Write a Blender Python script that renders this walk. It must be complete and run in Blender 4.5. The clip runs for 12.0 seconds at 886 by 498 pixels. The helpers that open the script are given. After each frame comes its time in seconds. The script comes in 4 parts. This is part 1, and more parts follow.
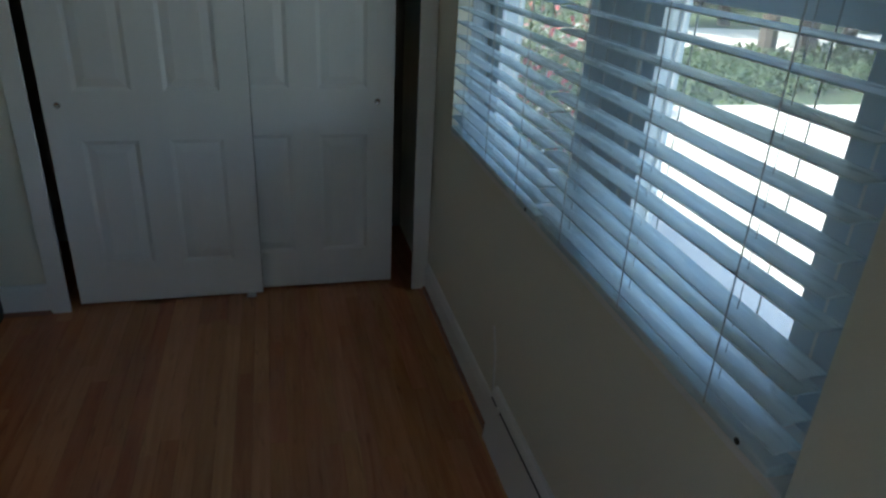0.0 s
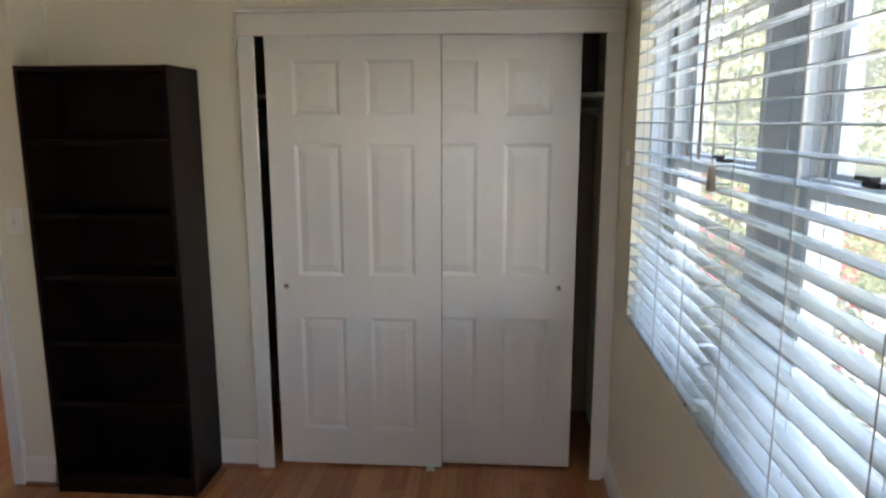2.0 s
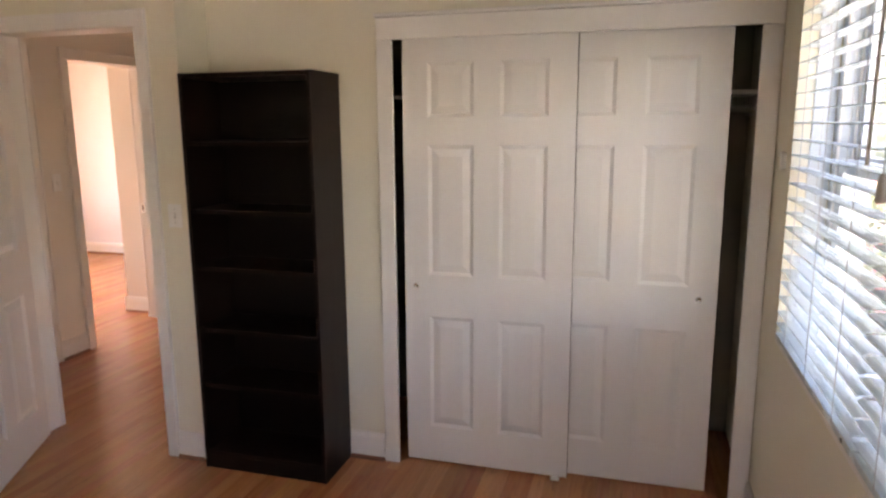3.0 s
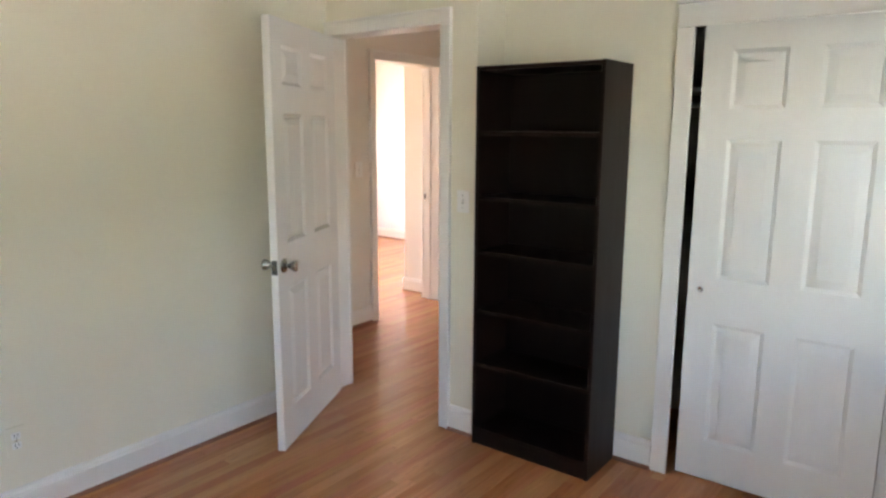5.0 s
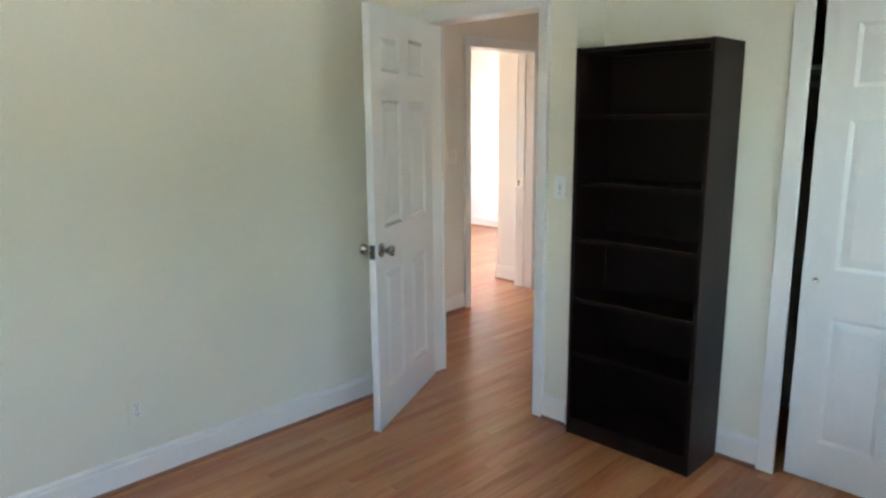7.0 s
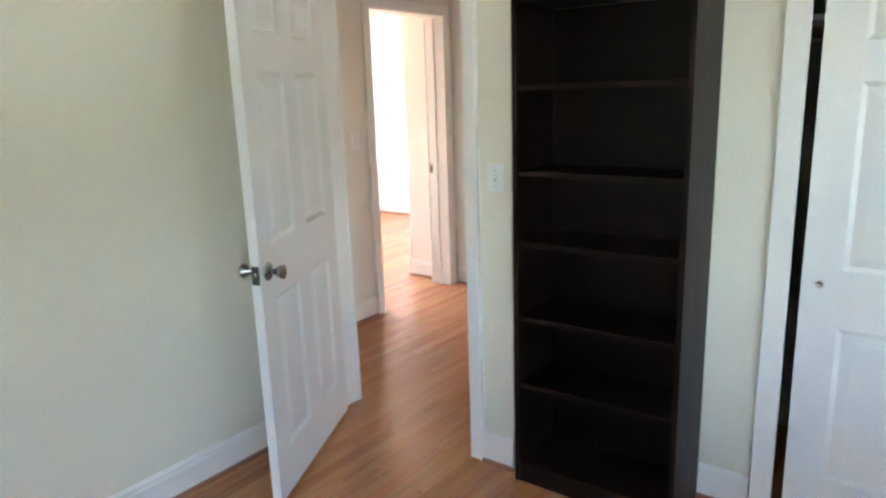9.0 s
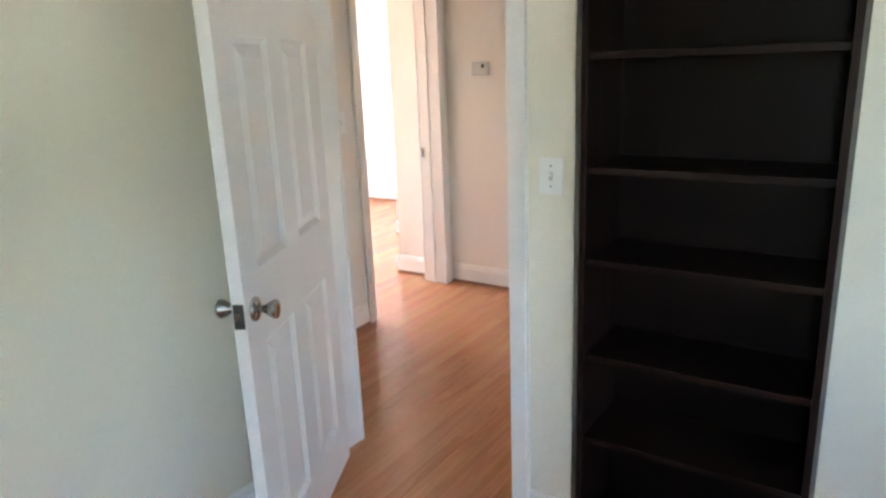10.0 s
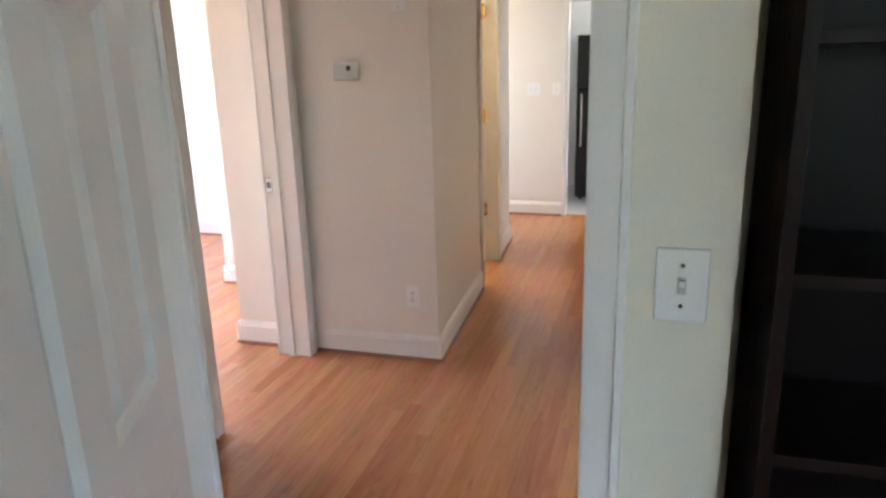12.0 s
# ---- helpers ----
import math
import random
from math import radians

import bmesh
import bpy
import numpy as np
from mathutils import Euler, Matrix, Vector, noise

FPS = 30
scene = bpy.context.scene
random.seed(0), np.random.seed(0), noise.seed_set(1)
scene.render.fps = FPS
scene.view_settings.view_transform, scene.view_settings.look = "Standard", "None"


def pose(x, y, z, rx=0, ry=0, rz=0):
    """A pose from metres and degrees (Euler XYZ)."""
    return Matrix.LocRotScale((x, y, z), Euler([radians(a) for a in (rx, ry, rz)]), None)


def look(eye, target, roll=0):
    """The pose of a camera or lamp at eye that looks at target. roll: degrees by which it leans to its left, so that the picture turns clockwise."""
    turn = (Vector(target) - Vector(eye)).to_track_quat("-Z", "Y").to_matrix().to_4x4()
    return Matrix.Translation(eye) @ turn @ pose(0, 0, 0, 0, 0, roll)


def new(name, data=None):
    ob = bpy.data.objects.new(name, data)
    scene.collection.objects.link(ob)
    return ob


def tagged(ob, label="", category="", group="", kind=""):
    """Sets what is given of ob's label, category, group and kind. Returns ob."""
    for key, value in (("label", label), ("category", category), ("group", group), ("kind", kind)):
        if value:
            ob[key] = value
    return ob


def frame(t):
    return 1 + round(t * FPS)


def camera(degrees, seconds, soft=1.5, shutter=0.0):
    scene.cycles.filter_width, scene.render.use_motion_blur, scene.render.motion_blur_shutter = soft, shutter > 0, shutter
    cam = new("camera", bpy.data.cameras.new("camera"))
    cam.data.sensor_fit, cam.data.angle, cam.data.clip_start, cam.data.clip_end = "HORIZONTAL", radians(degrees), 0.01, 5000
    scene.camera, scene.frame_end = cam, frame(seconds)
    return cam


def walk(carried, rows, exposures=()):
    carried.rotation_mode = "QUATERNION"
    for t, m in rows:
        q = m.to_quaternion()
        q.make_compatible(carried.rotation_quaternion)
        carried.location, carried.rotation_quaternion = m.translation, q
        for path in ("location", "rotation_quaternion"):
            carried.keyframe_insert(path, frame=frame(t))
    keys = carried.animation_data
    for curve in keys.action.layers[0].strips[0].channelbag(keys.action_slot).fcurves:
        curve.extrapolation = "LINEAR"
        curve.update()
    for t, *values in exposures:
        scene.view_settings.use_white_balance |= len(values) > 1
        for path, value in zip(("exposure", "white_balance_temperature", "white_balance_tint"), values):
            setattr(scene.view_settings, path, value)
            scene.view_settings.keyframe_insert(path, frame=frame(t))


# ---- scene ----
cam = camera(66.1, 12.0, soft=2.5)
PATH = [
    (0, (0.937, 0.691, 1.54), (1.395, 2.446, 0.699), 3.1),
    (0.5, (1.001, 0.545, 1.548), (1.184, 2.405, 0.835), -1.0),
    (1, (1.001, 0.513, 1.539), (1.074, 2.449, 1.044), -1.1),
    (1.5, (1.047, 0.532, 1.561), (1.026, 2.496, 1.182), -0.1),
    (2, (1.084, 0.569, 1.6), (0.929, 2.53, 1.24), -0.1),
    (2.5, (1.134, 0.592, 1.612), (0.789, 2.527, 1.24), -0.0),
    (3, (1.103, 0.614, 1.613), (0.558, 2.504, 1.249), -0.4),
    (5, (0.988, 0.573, 1.564), (-0.206, 2.138, 1.208), 0.3),
    (5.5, (0.935, 0.553, 1.557), (-0.39, 2.009, 1.2), 0.1),
    (6, (0.913, 0.557, 1.555), (-0.543, 1.874, 1.173), -0.4),
    (6.5, (0.929, 0.527, 1.569), (-0.612, 1.74, 1.173), -1.0),
    (7, (0.963, 0.561, 1.546), (-0.425, 1.948, 1.16), -0.5),
    (9, (0.437, 1.087, 1.533), (-0.735, 2.643, 1.078), -1.9),
    (9.5, (0.181, 1.293, 1.516), (-1.043, 2.798, 1.026), -0.7),
    (10, (-0.123, 1.461, 1.528), (-1.196, 3.064, 1.002), -2.3),
    (10.5, (-0.358, 1.659, 1.509), (-1.405, 3.281, 0.985), -2.2),
    (11, (-0.578, 1.861, 1.526), (-1.561, 3.534, 1.041), -2.1),
    (11.5, (-0.813, 2.053, 1.529), (-1.583, 3.832, 1.035), -3.9),
    (12, (-0.996, 2.294, 1.514), (-1.562, 4.138, 0.986), -1.7),
]
EXPOSURES = [  # seconds, stops, kelvin, tint
    (0, 2.08, 6200, 4), (0.5, 2.97, 7250, 12), (1, 3.4, 7650, 17), (1.5, 3.57, 7600, 19), (2, 3.63, 8000, 22), (2.5, 3.82, 8700, 30), (3, 4.15, 9000, 33),
    (5, 4.71, 7350, 16), (5.5, 4.8, 7100, 11), (6, 4.8, 6900, 9), (6.5, 4.75, 6650, 6), (7, 4.62, 6400, 6), (9, 4.98, 6450, 9), (9.5, 5.02, 6500, 10), (10.5, 4.9, 6300, 11), (11.5, 4.57, 6050, 11), (12, 4.47, 6050, 11),
]
walk(cam, [(t, look(eye, target, roll)) for t, eye, target, roll in PATH], EXPOSURES)

# ---- light ----
world = bpy.data.worlds.new("world")
scene.world = world
world.use_nodes = True
wn = world.node_tree
sky = wn.nodes.new("ShaderNodeTexSky")
sky.sky_type, sky.sun_disc = "NISHITA", False
sky.sun_elevation, sky.sun_rotation = radians(56), radians(277)
wn.links.new(sky.outputs[0], wn.nodes["Background"].inputs[0])
wn.nodes["Background"].inputs[1].default_value = 0.15


def lamp(name, kind, m, energy, colour, size=1.0, size_y=1.0):
    data = bpy.data.lights.new(name, kind)
    data.energy, data.color = energy, colour
    if kind == "AREA":
        data.shape, data.size, data.size_y = "RECTANGLE", size, size_y
    ob = new(name, data)
    ob.matrix_world = m
    return ob


sun = lamp("sun", "SUN", look((0, 0, 9), (5.0, -0.6, 1.54)), 3.0, (1.0, 0.95, 0.86))
sun.data.angle = radians(0.5)
# area lamp for the sky light of the study's unseen window
lamp("window_light_study", "AREA", look((-5.85, 5.6, 1.5), (-3, 5.4, 1.2)), 2.1, (0.84, 0.92, 1.0), 1.6, 1.3)
# added fill lamps for the hall's end and the kitchen, no source known
lamp("added_light_hall", "AREA", look((-3.9, 8.5, 1.5), (-2, 8.6, 1.2)), 0.75, (1.0, 0.96, 0.92), 0.85, 1.2)
lamp("added_light_kitchen", "AREA", look((-0.25, 10.2, 1.6), (-1.6, 9.6, 1.2)), 1.5, (1.0, 1.0, 1.0), 0.8, 1.0)
lamp("bath_light", "POINT", pose(-2.6, 7.3, 2.2), 2.2, (1.0, 0.78, 0.45))


# ---- materials ----
def material(name):
    m = bpy.data.materials.new(name)
    m.use_nodes = True
    return m, m.node_tree, m.node_tree.nodes["Principled BSDF"]


def surface(name, colour, rough=0.5, metal=0.0, vary=0.05, scale=6.0, grain=120.0, bump=0.05, stretch=(1, 1, 1), spec=0.5, islands=False, pieces=False, dist=0.002):
    """Paint, metal or plastic with two scales of variation."""
    m, tree, bsdf = material(name)
    nn, ll = tree.nodes, tree.links
    geo = nn.new("ShaderNodeTexCoord")
    mapping = nn.new("ShaderNodeMapping")
    mapping.inputs["Scale"].default_value = stretch
    ll.new(geo.outputs["Object"], mapping.inputs[0])
    big = nn.new("ShaderNodeTexNoise")
    big.inputs["Scale"].default_value, big.inputs["Detail"].default_value = scale, 4
    fine = nn.new("ShaderNodeTexNoise")
    fine.inputs["Scale"].default_value, fine.inputs["Detail"].default_value = grain, 3
    ll.new(mapping.outputs[0], big.inputs[0])
    ll.new(mapping.outputs[0], fine.inputs[0])
    add = nn.new("ShaderNodeMath")
    add.operation = "MULTIPLY_ADD"
    ll.new(fine.outputs[0], add.inputs[0])
    add.inputs[1].default_value = 0.4
    ll.new(big.outputs[0], add.inputs[2])
    last = add
    if islands or pieces:
        src = nn.new("ShaderNodeNewGeometry" if islands else "ShaderNodeObjectInfo")
        rnd = nn.new("ShaderNodeMath")
        rnd.operation = "ADD"
        ll.new(src.outputs["Random Per Island" if islands else "Random"], rnd.inputs[0])
        ll.new(last.outputs[0], rnd.inputs[1])
        half = nn.new("ShaderNodeMath")
        half.operation = "MULTIPLY"
        half.inputs[1].default_value = 0.62
        ll.new(rnd.outputs[0], half.inputs[0])
        last = half
    ramp = nn.new("ShaderNodeMapRange")
    ramp.inputs["From Min"].default_value, ramp.inputs["From Max"].default_value = 0.3, 1.1
    ramp.inputs["To Min"].default_value, ramp.inputs["To Max"].default_value = 1 - vary, 1 + vary
    ll.new(last.outputs[0], ramp.inputs[0])
    tint = nn.new("ShaderNodeVectorMath")
    tint.operation = "SCALE"
    tint.inputs[0].default_value = colour
    ll.new(ramp.outputs[0], tint.inputs["Scale"])
    ll.new(tint.outputs[0], bsdf.inputs["Base Color"])
    r2 = nn.new("ShaderNodeMapRange")
    r2.inputs["To Min"].default_value, r2.inputs["To Max"].default_value = max(rough - 0.08, 0.03), min(rough + 0.1, 1)
    ll.new(big.outputs[0], r2.inputs[0])
    ll.new(r2.outputs[0], bsdf.inputs["Roughness"])
    bsdf.inputs["Metallic"].default_value = metal
    bsdf.inputs["Specular IOR Level"].default_value = spec
    if bump:
        b = nn.new("ShaderNodeBump")
        b.inputs["Strength"].default_value, b.inputs["Distance"].default_value = bump, dist
        ll.new(fine.outputs[0], b.inputs["Height"])
        ll.new(b.outputs[0], bsdf.inputs["Normal"])
    return m


def oak(name, dark, light, islands):
    """Varnished oak strip flooring, grain along the boards."""
    m, tree, bsdf = material(name)
    nn, ll = tree.nodes, tree.links
    co = nn.new("ShaderNodeTexCoord")
    src = nn.new("ShaderNodeNewGeometry" if islands else "ShaderNodeObjectInfo")
    rnd = src.outputs["Random Per Island" if islands else "Random"]
    shift = nn.new("ShaderNodeVectorMath")
    shift.operation = "MULTIPLY_ADD"
    comb = nn.new("ShaderNodeCombineXYZ")
    for k in range(3):
        ll.new(rnd, comb.inputs[k])
    ll.new(comb.outputs[0], shift.inputs[0])
    shift.inputs[1].default_value = (37, 53, 11)
    ll.new(co.outputs["Object"], shift.inputs[2])
    mapping = nn.new("ShaderNodeMapping")
    mapping.inputs["Scale"].default_value = (21, 1.5, 14)
    ll.new(shift.outputs[0], mapping.inputs[0])
    grain = nn.new("ShaderNodeTexNoise")
    grain.inputs["Scale"].default_value, grain.inputs["Detail"].default_value, grain.inputs["Distortion"].default_value = 1.3, 5, 1.4
    ll.new(mapping.outputs[0], grain.inputs[0])
    wear = nn.new("ShaderNodeTexNoise")
    wear.inputs["Scale"].default_value, wear.inputs["Detail"].default_value = 1.3, 5
    world_co = nn.new("ShaderNodeNewGeometry")
    ll.new(world_co.outputs["Position"], wear.inputs[0])
    mix = nn.new("ShaderNodeMath")
    mix.operation = "MULTIPLY_ADD"
    ll.new(rnd, mix.inputs[0])
    mix.inputs[1].default_value = 0.27
    soft_grain = nn.new("ShaderNodeMath")
    soft_grain.operation = "MULTIPLY"
    soft_grain.inputs[1].default_value = 0.62
    ll.new(grain.outputs[0], soft_grain.inputs[0])
    ll.new(soft_grain.outputs[0], mix.inputs[2])
    mix2 = nn.new("ShaderNodeMath")
    mix2.operation = "MULTIPLY_ADD"
    ll.new(wear.outputs[0], mix2.inputs[0])
    mix2.inputs[1].default_value = 0.06
    ll.new(mix.outputs[0], mix2.inputs[2])
    ramp = nn.new("ShaderNodeValToRGB")
    ramp.color_ramp.elements[0].position, ramp.color_ramp.elements[0].color = 0.18, (*dark, 1)
    ramp.color_ramp.elements[1].position, ramp.color_ramp.elements[1].color = 0.78, (*light, 1)
    ll.new(mix2.outputs[0], ramp.inputs[0])
    # short dark flecks and mineral streaks, and boards that lean to pink or yellow
    fleck_map = nn.new("ShaderNodeMapping")
    fleck_map.inputs["Scale"].default_value = (55, 7, 20)
    ll.new(shift.outputs[0], fleck_map.inputs[0])
    fleck = nn.new("ShaderNodeTexNoise")
    fleck.inputs["Scale"].default_value, fleck.inputs["Detail"].default_value, fleck.inputs["Distortion"].default_value = 1.0, 3, 0.8
    ll.new(fleck_map.outputs[0], fleck.inputs[0])
    dark_spot = nn.new("ShaderNodeMapRange")
    dark_spot.inputs["From Min"].default_value, dark_spot.inputs["From Max"].default_value = 0.60, 0.74
    dark_spot.inputs["To Min"].default_value, dark_spot.inputs["To Max"].default_value = 1.0, 0.72
    ll.new(fleck.outputs[0], dark_spot.inputs[0])
    hue = nn.new("ShaderNodeHueSaturation")
    lean = nn.new("ShaderNodeMapRange")
    lean.inputs["To Min"].default_value, lean.inputs["To Max"].default_value = 0.491, 0.506
    scramble = nn.new("ShaderNodeTexWhiteNoise")
    scramble.noise_dimensions = "1D"
    ll.new(rnd, scramble.inputs["W"])
    ll.new(scramble.outputs[0], lean.inputs[0])
    ll.new(lean.outputs[0], hue.inputs["Hue"])
    ll.new(dark_spot.outputs[0], hue.inputs["Value"])
    ll.new(ramp.outputs[0], hue.inputs["Color"])
    ll.new(hue.outputs[0], bsdf.inputs["Base Color"])
    r = nn.new("ShaderNodeMapRange")
    r.inputs["To Min"].default_value, r.inputs["To Max"].default_value = 0.15, 0.30
    ll.new(wear.outputs[0], r.inputs[0])
    ll.new(r.outputs[0], bsdf.inputs["Roughness"])
    b = nn.new("ShaderNodeBump")
    b.inputs["Strength"].default_value, b.inputs["Distance"].default_value = 0.05, 0.0006
    ll.new(grain.outputs[0], b.inputs["Height"])
    ll.new(b.outputs[0], bsdf.inputs["Normal"])
    return m


WALL = surface("cream_wall_paint", (0.80, 0.752, 0.68), 0.55, vary=0.03, scale=1.5, grain=160, bump=0.06, spec=0.3)
# same cream paint, with the bedroom light's yellower cast put into the colour
BEDWALL = surface("bedroom_light_tinted_paint", (0.81, 0.767, 0.64), 0.55, vary=0.03, scale=1.5, grain=160, bump=0.06, spec=0.3)
# bluish white, used on the study's north wall only
COOLWALL = surface("cool_white_wall", (0.80, 0.815, 0.84), 0.55, vary=0.03, scale=1.5, grain=160, bump=0.06, spec=0.3)
CEIL = surface("white_ceiling_paint", (0.82, 0.81, 0.78), 0.8, vary=0.02, scale=2, grain=90, bump=0.08)
TRIM = surface("white_gloss_trim", (0.83, 0.805, 0.765), 0.32, vary=0.03, scale=4, grain=90, bump=0.03)
DOORPAINT = surface("white_door_paint", (0.80, 0.785, 0.76), 0.36, vary=0.025, scale=3, grain=60, bump=0.05, stretch=(6, 6, 0.6))
# dark colour painted in for the shadow line between the closet doors
SHADE_EDGE = surface("edge_shadow_line", (0.16, 0.125, 0.095), 0.8, vary=0.2, scale=6, bump=0.05)
PLASTIC = surface("white_plastic", (0.84, 0.83, 0.80), 0.3, vary=0.02, scale=8, bump=0)
TARNISHED = surface("tarnished_nickel", (0.08, 0.078, 0.075), 0.42, metal=1.0, vary=0.2, scale=60, bump=0.02)
DARKSLOT = surface("dark_slot", (0.02, 0.02, 0.02), 0.6, vary=0.1, bump=0)
OAK = oak("oak_strip", (0.345, 0.119, 0.041), (0.61, 0.28, 0.121), False)
OAKFAR = oak("oak_strip_joined", (0.345, 0.119, 0.041), (0.61, 0.28, 0.121), True)
SHOE = surface("stained_shoe_wood", (0.27, 0.115, 0.06), 0.4, vary=0.2, scale=5, stretch=(1, 1, 8), grain=30)
ESPRESSO = surface("espresso_laminate", (0.0125, 0.0052, 0.0039), 0.4, vary=0.25, scale=3, grain=40, bump=0.06, stretch=(12, 12, 0.8), spec=0.16)
ESPRESSO_BACK = surface("espresso_back_board", (0.0078, 0.0036, 0.003), 0.36, vary=0.2, scale=3, grain=50, bump=0.05, stretch=(8, 8, 0.8), spec=0.15)
NICKEL = surface("satin_nickel", (0.52, 0.51, 0.49), 0.16, 1.0, vary=0.08, scale=20, grain=200, bump=0.02)
KNOBMETAL = surface("dull_steel_knob", (0.36, 0.355, 0.34), 0.2, 1.0, vary=0.12, scale=30, grain=200, bump=0.02)
BRASS = surface("brass", (0.70, 0.47, 0.16), 0.25, 1.0, vary=0.1, scale=20, grain=200, bump=0.02)
CHROME = surface("chrome", (0.75, 0.75, 0.75), 0.12, 1.0, vary=0.05, bump=0)
# white slats, with the sky's cyan light put into their colour
SLAT = surface("white_slat_sky_tint", (0.71, 0.81, 0.84), 0.26, vary=0.03, scale=5, grain=80, bump=0.02, stretch=(8, 1, 8))
CORD = surface("blind_cord", (0.46, 0.47, 0.47), 0.8, vary=0.1, bump=0)
WAND = surface("tilt_wand", (0.42, 0.36, 0.30), 0.3, vary=0.1, bump=0)
# white frames toned blue-grey; the sky's cool light is in the colour
VINYL = surface("window_frame_sky_tint", (0.60, 0.66, 0.70), 0.4, vary=0.04, scale=6, bump=0.03)
DARKMETAL = surface("dark_bronze", (0.035, 0.03, 0.028), 0.4, 0.6, vary=0.2, bump=0)
BLACKGOODS = surface("black_appliance", (0.012, 0.012, 0.013), 0.22, vary=0.1, bump=0.02)
TILE = surface("pale_vinyl_floor", (0.66, 0.64, 0.60), 0.35, vary=0.06, scale=5)
# closet walls darkened in colour for the shade behind the doors
CLOSETIN = surface("closet_recess_shade", (0.38, 0.34, 0.28), 0.7, vary=0.05, scale=2)
PLATEBEIGE = surface("thermostat_plastic", (0.56, 0.545, 0.51), 0.4, vary=0.02, bump=0)
LCD = surface("grey_display", (0.06, 0.07, 0.06), 0.15, vary=0.05, bump=0)
# dark base and broad tone patches imitate dappled tree shade on the grass
GRASS = surface("lawn", (0.045, 0.066, 0.03), 0.9, vary=0.75, scale=0.45, grain=9, bump=0.6, dist=0.05)
DRIVE = surface("pale_gravel_drive", (0.60, 0.57, 0.52), 0.9, vary=0.25, scale=0.9, grain=25, bump=0.4, dist=0.02)
BARK = surface("bark", (0.11, 0.085, 0.065), 0.9, vary=0.35, scale=3, grain=20, bump=0.8, stretch=(4, 4, 0.7), dist=0.02)


def leafy(name, colour, through_colour):
    """Leaves that also let sunlight through, each clump a little different."""
    m = surface(name, colour, 0.5, vary=0.5, scale=0.4, grain=3, bump=0, islands=True)
    nn, ll = m.node_tree.nodes, m.node_tree.links
    thin, mix = nn.new("ShaderNodeBsdfTranslucent"), nn.new("ShaderNodeMixShader")
    thin.inputs[0].default_value = (*through_colour, 1)
    mix.inputs[0].default_value = 0.45
    ll.new(nn["Principled BSDF"].outputs[0], mix.inputs[1])
    ll.new(thin.outputs[0], mix.inputs[2])
    ll.new(mix.outputs[0], nn["Material Output"].inputs[0])
    return m


LEAF = leafy("leaf_green", (0.085, 0.115, 0.05), (0.16, 0.22, 0.07))
LEAFLIGHT = leafy("leaf_light_green", (0.13, 0.155, 0.085), (0.36, 0.42, 0.22))
# darker leaves that stand in for the shaded band of grass
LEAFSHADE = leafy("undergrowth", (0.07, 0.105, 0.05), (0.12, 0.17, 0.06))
FLOWER = surface("pink_blossom", (0.60, 0.12, 0.13), 0.6, vary=0.4, scale=3, grain=10, bump=0, islands=True)
SIDING = surface("exterior_siding", (0.55, 0.55, 0.53), 0.6, vary=0.05, scale=2)


def glass():
    m, tree, bsdf = material("window_glass")
    nn, ll = tree.nodes, tree.links
    clear, gloss = nn.new("ShaderNodeBsdfTransparent"), nn.new("ShaderNodeBsdfGlossy")
    clear.inputs[0].default_value = (0.93, 0.96, 0.95, 1)
    gloss.inputs["Roughness"].default_value = 0.02
    fr, mix = nn.new("ShaderNodeLayerWeight"), nn.new("ShaderNodeMixShader")
    power = nn.new("ShaderNodeMath")
    power.operation, power.inputs[1].default_value = "POWER", 5.0
    scale = nn.new("ShaderNodeMath")
    scale.operation, scale.inputs[1].default_value, scale.inputs[2].default_value = "MULTIPLY_ADD", 0.6, 0.03
    ll.new(fr.outputs["Facing"], power.inputs[0])
    ll.new(power.outputs[0], scale.inputs[0])
    ll.new(scale.outputs[0], mix.inputs[0])
    ll.new(clear.outputs[0], mix.inputs[1])
    ll.new(gloss.outputs[0], mix.inputs[2])
    # translucent haze mixed into the glass imitates the glare over the window
    haze, veil = nn.new("ShaderNodeBsdfTranslucent"), nn.new("ShaderNodeMixShader")
    haze.inputs[0].default_value = (0.9, 0.92, 0.92, 1)
    haze_noise = nn.new("ShaderNodeTexNoise")
    haze_noise.inputs["Scale"].default_value, haze_noise.inputs["Detail"].default_value = 4, 4
    amount = nn.new("ShaderNodeMapRange")
    amount.inputs["To Min"].default_value, amount.inputs["To Max"].default_value = 0.03, 0.10
    ll.new(haze_noise.outputs[0], amount.inputs[0])
    ll.new(amount.outputs[0], veil.inputs[0])
    ll.new(mix.outputs[0], veil.inputs[1])
    ll.new(haze.outputs[0], veil.inputs[2])
    ll.new(veil.outputs[0], nn["Material Output"].inputs[0])
    return m


GLASS = glass()


# ---- mesh helpers ----
def box(bm, x0, x1, y0, y1, z0, z1, bevel=0.0):
    vs = [bm.verts.new((x, y, z)) for x in (x0, x1) for y in (y0, y1) for z in (z0, z1)]
    faces = [bm.faces.new([vs[i] for i in f]) for f in ((0, 1, 3, 2), (4, 6, 7, 5), (0, 4, 5, 1), (2, 3, 7, 6), (0, 2, 6, 4), (1, 5, 7, 3))]
    if bevel:
        edges = list({e for f in faces for e in f.edges})
        bmesh.ops.bevel(bm, geom=edges, offset=bevel, segments=2, affect="EDGES", profile=0.6)
    return bm


